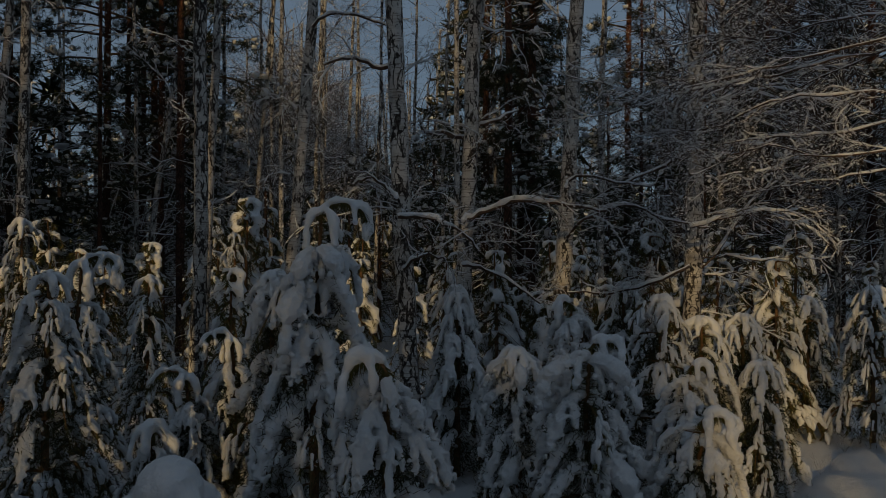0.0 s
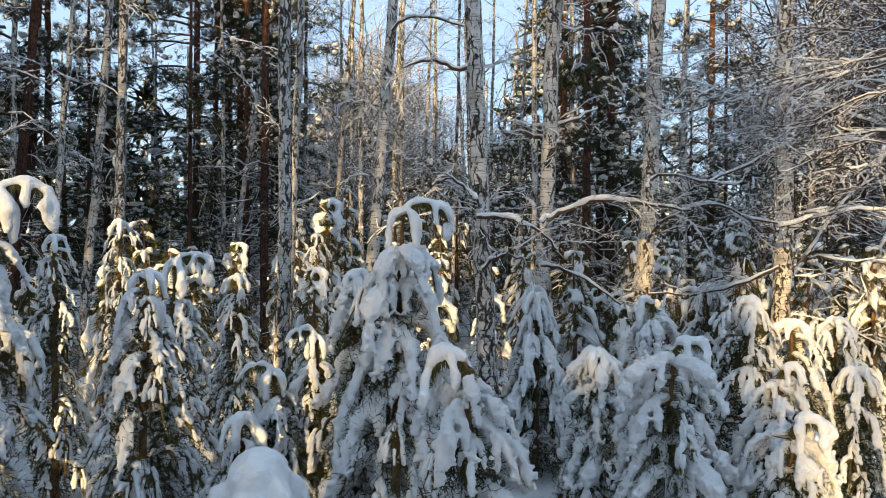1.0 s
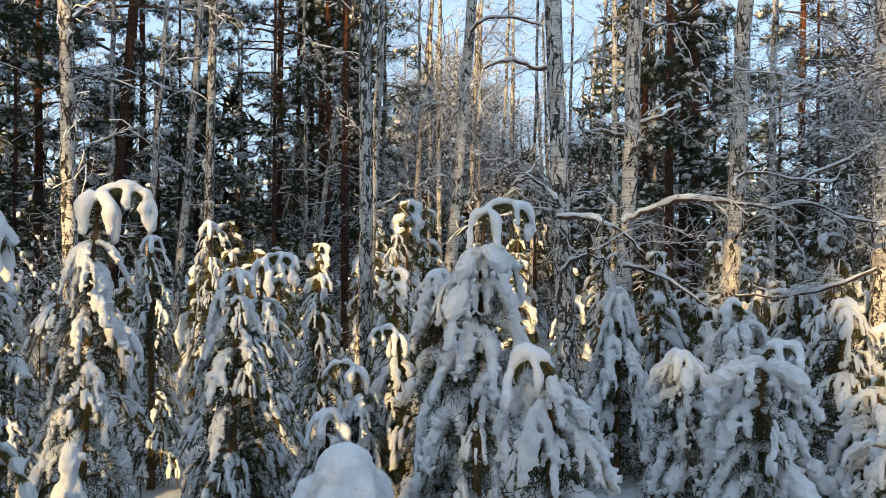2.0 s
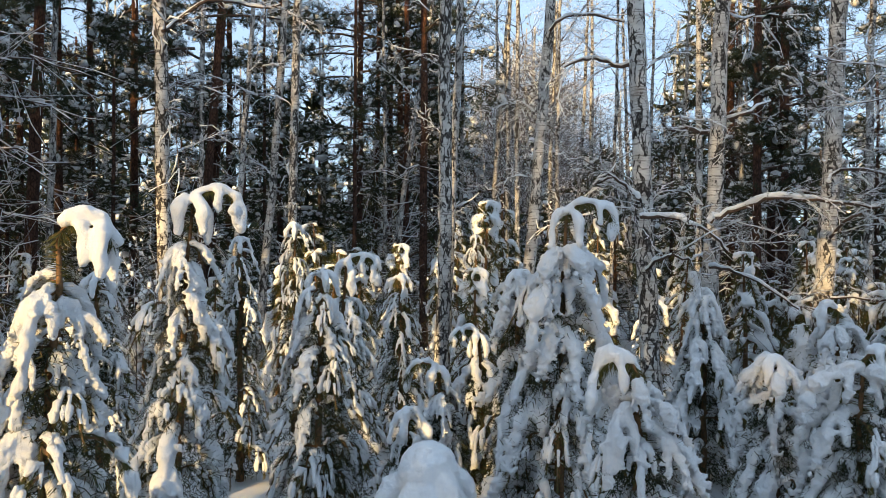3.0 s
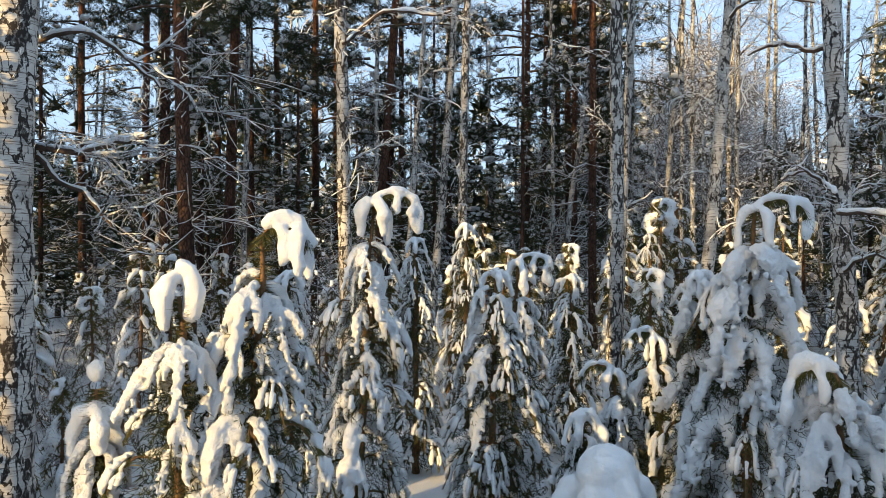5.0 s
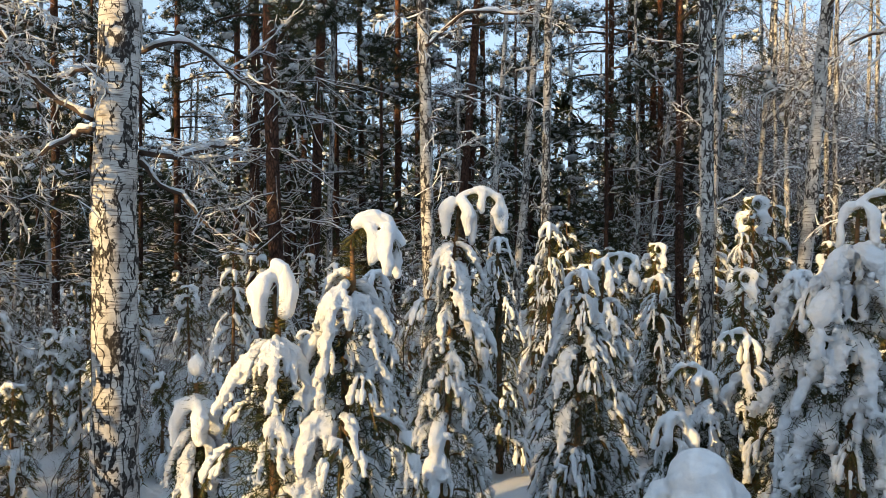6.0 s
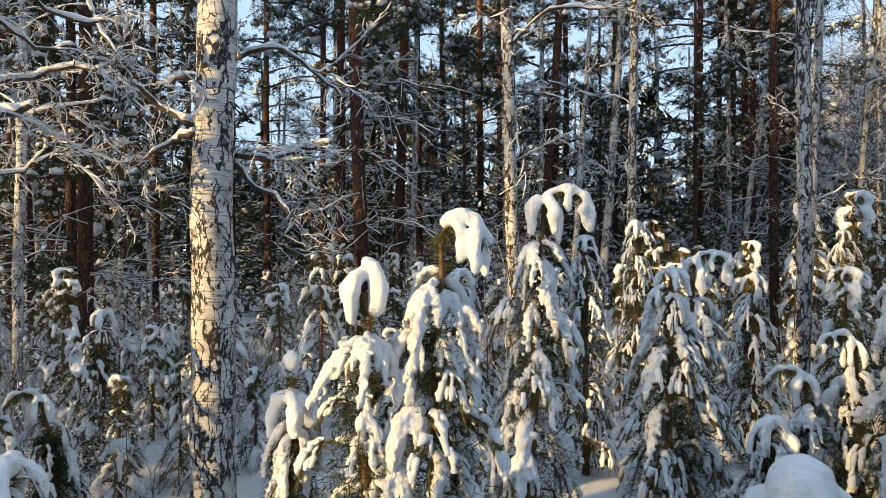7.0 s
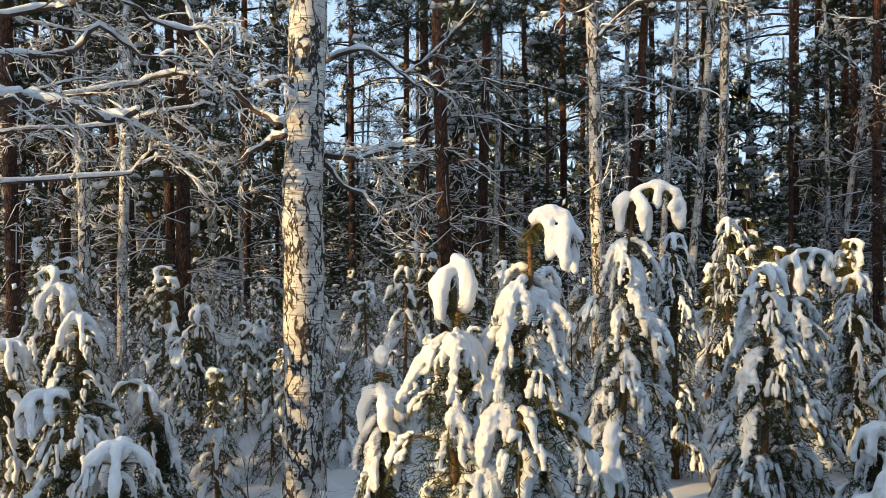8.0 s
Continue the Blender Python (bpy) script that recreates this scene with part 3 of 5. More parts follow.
#  bearing, distance, stem height, half-width, crown, bend, size, reach, tails, seed, label, bare leader, lean
HEROES = [
    (36.9, 5.3, 2.56, 0.42, "hook", -53, 0.22, 1.05, 2, 11, "tall young pine, sunlit snow on its hooked top", 0.22, 0.1),
    (45.2, 3.3, 2.23, 0.38, "hook", -45, 0.155, 0.95, 4, 112, "young pine with sunlit snow on its drooping top and boughs", 0.2, 0.05),
    (50.2, 3.3, 2.0, 0.34, "lobes", 231, 0.10, 1, 4, 13, "sunlit young pine carrying balls of snow on its leader", 0.24, 0.02),
    (55.6, 3.6, 1.61, 0.26, "ball", 237, 0.1, 1, 4, 14, "small sunlit pine with a ball of snow on its tip", 0.22, 0.02),
    (26.8, 5.4, 2.07, 0.42, "dome", -63, 0.079, 1, 4, 15, "slender young pine, brown stem showing between snowy boughs", 0.16, 0.03),
    (25.0, 6.4, 2.04, 0.4, "hook", -65, 0.2, 1.0, 2, 16, "young pine with its snowy top bent over in a hook", 0.25, 0.03),
    (18.2, 3.7, 1.19, 0.36, "dome", 198, 0.17, 1, 7, 17, "low young pine buried under a smooth dome of snow", 0.12, 0),
    (16.9, 5.2, 1.31, 0.34, "hook", 107, 0.15, 1.1, 3, 18, "small bent pine with patches of sun on its snow", 0.16, 0.06),
    (8.5, 4.5, 2.38, 0.46, "hook", -82, 0.17, 1.15, 2, 19, "young pine with its snow-laden top bent over in a hook", 0.26, 0.05),
    (11.5, 5.0, 2.04, 0.34, "dome", 192, 0.072, 1, 5, 20, "young pine wrapped in thick soft snow with a rounded top", 0.12, 0.02),
    (2.2, 3.4, 1.66, 0.4, "hook", 92, 0.145, 0.9, 4, 121, "young pine buried in heavy blue-shaded snow", 0.1, 0.02),
    (14.1, 5.4, 1.53, 0.36, "hook", 104, 0.14, 1.0, 3, 22, "young pine with its snow-laden top bent over in a hook", 0.16, 0.04),
    (19.9, 4.9, 1.16, 0.3, "dome", 200, 0.086, 1, 5, 23, "small pine with dappled sun on its snow", 0.12, 0.02),
    (-10.7, 6.5, 1.72, 0.42, "hook", 79, 0.13, 0.8, 4, 24, "young pine wrapped in thick soft snow with a rounded top", 0.12, 0.02),
    (-6.7, 5.5, 1.51, 0.42, "dome", 83, 0.094, 1, 6, 25, "young pine wrapped in thick soft snow with a rounded top", 0.12, 0.02),
    (-11.7, 4.8, 1.59, 0.46, "hook", -102, 0.12, 1.2, 4, 26, "broad young pine with arms of snow reaching out", 0.12, 0.04),
    (-16.8, 7, 1.80, 0.48, "dome", 163, 0.094, 1, 6, 27, "young pine wrapped in thick soft snow with a rounded top", 0.12, 0.02),
    (-18.8, 5.6, 1.39, 0.4, "hook", -109, 0.11, 0.9, 4, 28, "young pine with its snow-laden top bent over in a hook", 0.12, 0.02),
    (-19.2, 4.7, 1.19, 0.42, "hook", -110, 0.13, 1.1, 5, 29, "young pine bowed fully over by its snow", 0.1, 0.06),
    (-19.6, 7.4, 1.60, 0.5, "dome", 160, 0.101, 1, 6, 30, "young pine with sunlit snow and green needles", 0.12, 0.02),
    (-22.3, 8.0, 1.54, 0.52, "dome", 158, 0.101, 1, 6, 31, "young pine with golden sunlit snow", 0.12, 0.02),
    (-24.3, 10, 1.80, 0.52, "dome", 156, 0.101, 1, 6, 32, "young pine with golden sunlit snow", 0.12, 0.02),
    (-26.3, 10.6, 1.62, 0.52, "dome", 154, 0.101, 1, 6, 33, "tall young pine with golden sunlit snow", 0.12, 0.02),
    (-30.2, 10, 1.80, 0.55, "dome", 150, 0.101, 1, 6, 34, "tall young pine with golden sunlit snow", 0.12, 0.02),
    (-23.5, 7.4, 1.20, 0.42, "dome", 156, 0.094, 1, 6, 35, "young pine with golden sunlit snow", 0.12, 0.02),
    (-1.9, 7.2, 1.76, 0.42, "dome", 178, 0.094, 1, 5, 36, "young pine wrapped in thick soft snow with a rounded top", 0.12, 0.02),
    (-14.1, 8.4, 1.83, 0.46, "dome", 166, 0.094, 1, 5, 37, "young pine with sun on its snowy boughs", 0.12, 0.02),
    (77.1, 6.2, 1.94, 0.36, "dome", 257, 0.094, 1, 5, 38, "young pine wrapped in thick soft snow with a rounded top", 0.12, 0.02),
    (76.1, 5.4, 1.74, 0.34, "dome", 256, 0.086, 1, 5, 39, "young pine wrapped in thick soft snow with a rounded top", 0.12, 0.02),
    (76.3, 4.4, 1.38, 0.38, "hook", 166, 0.12, 1.3, 5, 40, "young pine bowed in a wide arch by snow", 0.12, 0.05),
    (70.6, 5.6, 1.20, 0.28, "hook", 161, 0.14, 1.1, 3, 41, "thin leaning pine, its top pulled down by snow", 0.18, 0.12),
    (67.9, 7.4, 1.66, 0.34, "dome", 248, 0.079, 1, 4, 42, "slender pine with snow in tiers", 0.16, 0.02),
    (80.2, 5.8, 1.59, 0.38, "dome", 260, 0.094, 1, 5, 43, "young pine with sunlit snow and green needles", 0.12, 0.02),
    (74.2, 3.9, 1.26, 0.34, "dome", 254, 0.101, 1, 5, 44, "low young pine under rounded snow", 0.12, 0.02),
    (32.5, 7.2, 2.30, 0.3, "dome", 212, 0.072, 1, 4, 45, "slender pine with a narrow snowy tip", 0.16, 0.02),
    (28.6, 9.0, 2.47, 0.32, "dome", 209, 0.086, 1, 4, 46, "slender pine with a narrow snowy tip", 0.16, 0.02),
    (14.9, 9.0, 2.40, 0.27, "dome", 195, 0.06, 1, 4, 47, "young pine with snow in tiers", 0.16, 0.02),
    (20.6, 8.0, 1.95, 0.36, "dome", 201, 0.079, 1, 4, 48, "young pine with snow in tiers", 0.16, 0.02),
    (-1.8, 7.6, 1.82, 0.44, "dome", 178, 0.086, 1, 5, 49, "young pine wrapped in thick soft snow", 0.16, 0.02),
    (42.1, 6.4, 2.03, 0.32, "dome", 222, 0.079, 1, 5, 50, "young pine with snow in tiers", 0.16, 0.02),
]
for az, d, h, sp, crown, bend, size, reach, tails, seed, label, gap, lean in HEROES:
    young_pine(az, d, h, sp, crown, bend, size, reach, tails, seed, label, gap, lean)


# ---- smaller pines in the middle distance ----
def thicket_pine(seed, height):
    rng = np.random.default_rng(seed)
    ob = thing("sapling", Matrix.Identity(4), "snow-covered pine sapling in the thicket behind", "tree", "pine thicket")
    wood, green, white = Builder(), Builder(), Builder()
    stem = Builder()
    stem.tube([(0, 0, 0), (0.02, 0, height * 0.5), (0, 0.02, height)], [0.03, 0.022, 0.008], 5)
    z = height
    first = True
    while z > 0.15 * height:
        f = 1 - z / height
        n = 3 if first else int(rng.integers(4, 6))
        t0 = rng.uniform(0, 360)
        for k in range(n):
            le = (0.18 + 0.42 * min(1, f * 1.3)) * height * 0.5 * rng.uniform(0.7, 1.2)
            p = droop_path((0, 0, z), t0 + 360 * k / n + rng.uniform(-25, 25), rng.uniform(10, 40), rng.uniform(-90, -70), le, 6, 0.5, rng, 0.06)
            wood.tube(p[::2], [0.008, 0.006, 0.005, 0.004][:len(p[::2])], 3)
            twig_needles(green, p, 44, 0.085, 0.011, rng, 1.3)
            if rng.uniform() < 0.8:
                finger(white, p[:int(rng.integers(4, 8))], rng.uniform(0.030, 0.050), rng, 1, 6, 0.14)
        first = False
        z -= rng.uniform(0.13, 0.20) * height * 0.5
    part("trunk", stem.mesh("sapling_trunk", STEM), ob)
    tagged(part("branchwork", wood.mesh("sapling_wood", STEM), ob), kind="stuff")
    part("needles", green.mesh("sapling_needles", NEEDLES, False), ob)
    tagged(part("snow", fused(white, "sapling_snow", SNOW, 0.034, 0.016), ob, label="rounded snow on every bough"), kind="stuff")
    return ob


rng = np.random.default_rng(5)
THICKET = [thicket_pine(200 + k, h) for k, h in enumerate((1.5, 1.8, 2.1, 1.7, 2.3, 1.3))]
taken = [(at(h[0], h[1]).x, at(h[0], h[1]).y, 0.75) for h in HEROES]
spots = []
tries = 0
while len(spots) < 112 and tries < 5000:
    tries += 1
    az, d = rng.uniform(-32, 84), rng.uniform(6.6, 15) if rng.uniform() < 0.8 else rng.uniform(15, 22)
    if 54 < az < 63 and d < 6.5:
        continue
    p = at(az, d)
    if -0.6 < track_offset(p.x, p.y) < 4.6:
        continue
    if all((p.x - x) ** 2 + (p.y - y) ** 2 > r * r for x, y, r in taken):
        taken.append((p.x, p.y, 0.62))
        spots.append(p)
for k, p in enumerate(spots):
    src = THICKET[k % len(THICKET)]
    s = rng.uniform(0.85, 1.12)
    if -4 < math.degrees(math.atan2(-p.x, p.y)) < 36 and p.length > 7.5:
        s *= 1.25
    m = Matrix.Translation((p.x, p.y, ground_z(p.x, p.y) - 0.04)) @ pose(0, 0, 0, rng.uniform(-5, 5), rng.uniform(-5, 5), rng.uniform(0, 360)) @ Matrix.Scale(s, 4)
    if k < len(THICKET):
        src.matrix_basis = m
    else:
        ob = copy_thing(src, m)
        ob.scale = (s, s, s)


for k, (az, d) in enumerate([(57.5, 7.6), (62.8, 7.4), (55.6, 9.4), (64.5, 9.2), (58.8, 10.8), (61.2, 9.6), (66.8, 6.6), (53.6, 8.2), (69.5, 8.6)]):
    p = at(az, d)
    sc = rng.uniform(0.6, 0.85)
    ob = copy_thing(THICKET[k % 6], Matrix.Translation((p.x, p.y, ground_z(p.x, p.y) - 0.04)) @ pose(0, 0, 0, 0, 0, 40 * k))
    ob.scale = (sc, sc, sc)

for k in range(24):
    az, d = -7 - 20 * (k + rng.uniform(0, 1)) / 24, rng.uniform(8.5, 15)
    p = at(az, d)
    if track_offset(p.x, p.y) > -0.7:
        continue
    sc = rng.uniform(1.0, 1.35)
    ob = copy_thing(THICKET[k % 6], Matrix.Translation((p.x, p.y, ground_z(p.x, p.y) - 0.04)) @ pose(0, 0, 0, 0, 0, 57 * k))
    ob.scale = (sc, sc, sc)

for k, (az, d) in enumerate([(-27.4, 9.6), (-28.8, 11.4), (-22.9, 10.4), (-20.9, 9.3), (-18.2, 9.8), (-25.4, 9.0), (-16.0, 10.2), (-24.6, 11.6), (-29.6, 12.6), (-13.2, 9.6), (-8.8, 9.4), (-4.6, 9.8), (-11.0, 11.2), (-6.4, 12.0)]):
    p = at(az, d)
    if track_offset(p.x, p.y) > -0.5:
        continue
    sc = rng.uniform(0.95, 1.25)
    ob = copy_thing(THICKET[(k + 2) % 6], Matrix.Translation((p.x, p.y, ground_z(p.x, p.y) - 0.04)) @ pose(0, 0, 0, 0, 0, 71 * k))
    ob.scale = (sc, sc, sc)

# ---- branches ----
def grow(wood, white, start, way, length, radius, level, rng, droop, n=6, snow_min=0.004, sides=5):
    way = way / np.linalg.norm(way)
    p, pts, rad = np.array(start, float), [np.array(start, float)], [radius]
    for i in range(n):
        way = way + rng.normal(size=3) * (0.30 if level else 0.24) + np.array([0, 0, -droop * (i + 1) / n])
        way /= np.linalg.norm(way)
        p = p + way * length / n
        pts.append(p.copy())
        rad.append(radius * (1 - 0.78 * (i + 1) / n))
    pts, rad = np.array(pts), np.array(rad)
    wood.tube(pts, rad, sides if level else max(3, sides))
    if white is not None and radius > snow_min:
        slope = abs(pts[-1][2] - pts[0][2]) / length
        if slope < 0.85:
            r = (rad * 1.0 + 0.0026) * rng.uniform(0.7, 1.4, len(rad))
            mid = pts + np.array([0, 0, 1]) * (rad * 0.7 + r * 0.45)[:, None]
            i = 0
            while i < n:  # clumps of snow with bare wood between them
                j = min(n, i + int(rng.integers(1, 4 if level == 0 else 3)))
                if rng.uniform() < (0.72 if level == 0 else 0.5):
                    swell = 1.0 + 0.6 * np.sin(np.linspace(0.3, math.pi - 0.3, j - i + 1))
                    white.tube(mid[i:j + 1], r[i:j + 1] * swell, 4 if level == 0 else 3, 0.2, rng)
                i = j + int(rng.integers(0, 2))
    return pts, rad


def branch_kind(seed, droop, subs, twigs, thick, segs, reach, bark, snow_levels):
    """One bare branch a metre long that runs out along +x, with side twigs and snow."""
    rng = np.random.default_rng(seed)
    wood, white = Builder(), Builder()
    n = segs[0]
    main, rad = grow(wood, white, (0, 0, 0), np.array([1.0, 0, 0.25]), 1.0, thick, 0, rng, droop, n, sides=4)
    for k in range(subs):
        i = int(rng.integers(1, n))
        t = main[i + 1] - main[i - 1]
        t /= np.linalg.norm(t)
        side = np.array([0, rng.choice([-1, 1]) * rng.uniform(0.4, 1.1), rng.uniform(-0.3, 0.5)])
        le = reach * rng.uniform(0.6, 1.2) * (1 - 0.45 * i / n)
        sp, sr = grow(wood, white if snow_levels > 0 else None, main[i], t + side, le, rad[i] * 0.5, 1, rng, droop * 1.3, segs[1], 0.0, 3)
        for q in range(twigs):
            j = int(rng.integers(1, segs[1]))
            tt = sp[j + 1] - sp[j - 1]
            tt /= np.linalg.norm(tt)
            grow(wood, white if snow_levels > 1 and q % 2 == 0 else None, sp[j], tt + rng.normal(size=3) * 0.6, le * rng.uniform(0.35, 0.7), thick * 0.2, 2, rng, droop * 1.8, segs[2], 0.0, 3)
        if not snow_levels:
            for q in range(3):
                j = int(rng.integers(1, segs[1] + 1))
                a = rng.uniform(0.004, 0.011)
                white.lump(sp[j] + np.array([0, 0, a * 0.4]), (a * 1.6, a, a * 0.8), rng, 2, 4, 0.2)
    return wood.mesh("branch_wood", bark), white.mesh("branch_snow", SNOW)


BRANCHES = [branch_kind(300 + k, 0.10 + 0.05 * (k % 4), 13, 3, 0.0062, (9, 4, 3), 0.42, TWIG, 2) for k in range(8)]
LIGHT_BRANCHES = [branch_kind(340 + k, 0.06 + 0.05 * (k % 4), 10, 4, 0.0040, (7, 4, 3), 0.48, TWIG_RIMED, 0) for k in range(8)]


def add_branch(parent, p, bearing, rise, length, kinds, rng, snow=True, thick=1.0):
    w, s = kinds[int(rng.integers(len(kinds)))]
    m = Matrix.Translation(p) @ pose(0, 0, 0, 0, 0, bearing + 90) @ pose(0, 0, 0, rng.uniform(-40, 40), -rise, 0)
    m = m @ Matrix.Diagonal((length, length * thick, length * thick, 1))
    ob = part("branch", w, parent, m)
    if snow:
        tagged(part("snow", s, ob), kind="stuff")
    return ob


# ---- birches and pines with their own places ----
def trunk_mesh(name, mat, height, r0, r1, lean_az, lean, rng, sides=14, step=0.25, wob=0.015):
    b = Builder()
    n = int(height / step) + 1
    s = np.linspace(0, 1, n)
    d = at(lean_az, 1.0)
    x = d.x * lean * s * height
    y = d.y * lean * s * height
    wx = np.cumsum(rng.normal(size=n)) * wob
    wy = np.cumsum(rng.normal(size=n)) * wob
    wx, wy = wx - wx[0], wy - wy[0]
    p = np.stack([x + wx * 0.5, y + wy * 0.5, s * height], 1)
    r = r0 + (r1 - r0) * s
    r[0] *= 1.35
    r[1] *= 1.12
    b.tube(p, r, sides, 0.035, rng)
    return b.mesh(name, mat), p


def birch(az, d, diameter, lean_az=0.0, lean=0.0, height=11.0, branches=10, first=2.2, seed=0, label="", kinds=None, blen=1.5, snow=True, group="birches"):
    rng = np.random.default_rng(seed)
    base = at(az, d)
    base.z = ground_z(base.x, base.y) - 0.1
    ob = thing("birch_tree", Matrix.Translation(base), label, "tree", group)
    me, p = trunk_mesh("birch_trunk", BIRCH, height, diameter / 2, diameter / 4, lean_az, lean, rng)
    part("trunk", me, ob)
    for k in range(branches):
        z = first + (height * 0.92 - first) * ((k + rng.uniform(0, 1)) / branches) ** 1.1
        i = min(len(p) - 1, int(z / height * (len(p) - 1)))
        q = Vector(p[i])
        q.z = z
        add_branch(ob, q, rng.uniform(0, 360), rng.uniform(10, 55), blen * rng.uniform(0.7, 1.4), kinds or BRANCHES, rng, snow)
    return ob


TALL = "tall birch with black-fissured white bark and snowy branches"
SLIM = "slim birch with pale bark and frosted twigs"
BIRCHES = {
    "A": (1.26, 7.0, 0.19, 91, 0.047, 12, 7, 2.6, 51, TALL, 1.1),
    "B": (-1.75, 8.0, 0.18, -92, 0.037, 12, 7, 2.6, 52, TALL, 1.1),
    "C": (-8.96, 9.1, 0.21, -99, 0.048, 12, 8, 2.4, 53, TALL, 1.3),
    "D": (-18.53, 9.0, 0.22, -109, 0.018, 12, 12, 1.8, 54, TALL, 1.5),
    "E": (11.58, 10.0, 0.18, -78, 0.072, 12, 9, 2.6, 55, TALL, 1.2),
    "F": (17.71, 9.2, 0.18, -72, 0.016, 13, 8, 2.6, 56, TALL, 1.0),
    "F2": (17.46, 10.5, 0.13, -73, 0.041, 12, 9, 2.4, 57, SLIM, 1.2),
    "G": (29.1, 12.0, 0.16, -61, 0.025, 12, 9, 2.6, 58, TALL, 1.2),
    "G2": (31.42, 13.0, 0.15, -59, 0.067, 12, 9, 2.6, 59, SLIM, 1.2),
    "H": (37.52, 9.1, 0.18, 128, 0.027, 12, 10, 2.8, 60, "birch with a band of sunlight on its trunk", 1.2),
    "I": (60.8, 5.5, 0.325, 151, 0, 12, 8, 2.9, 61, "thick old birch with rough bark, sunlit on one side", 1.2),
    "I2": (59.6, 8.2, 0.14, 151, 0.0, 12, 6, 3.4, 72, SLIM, 1.0),
    "J": (75, 10.5, 0.17, 165, 0.01, 12, 9, 2.2, 62, TALL, 1.2),
    "K": (72.92, 10.5, 0.14, -17, 0.01, 11, 9, 2.2, 63, TALL, 1.0),
    "N": (22.19, 16.0, 0.13, -68, 0.14, 11, 7, 2.6, 64, "thin leaning birch among the pines", 1.4),
    "O": (14.41, 18.0, 0.14, -76, 0.074, 12, 12, 2.0, 65, "slim birch lit golden in its upper half", 2.0),
    "P": (33.48, 13.0, 0.11, -57, 0.061, 10, 9, 2.0, 66, SLIM, 1.3),
    "Q": (70.99, 16.0, 0.12, 161, 0.038, 9, 8, 2.0, 67, "slim birch with a sunlit white trunk", 1.3),
    "R": (66.4, 16.0, 0.12, 156, 0, 9, 8, 2.0, 68, "slim birch with a sunlit white trunk", 1.3),
    "Z": (88.5, 4.9, 0.26, 90, 0.02, 11, 6, 3.2, 70, "birch at the track's edge with long snowy limbs", 1.2),
    "W": (-38.0, 6.6, 0.20, -30, 0.03, 9, 6, 3.2, 71, "spreading birch with long snow-laden limbs", 1.4),
}
TREES = {}
for key, (az, d, dia, la, le, h, nb, first, seed, label, bl) in BIRCHES.items():
    TREES[key] = birch(az, d, dia, la, le, h, nb, first, seed, label, None, bl)

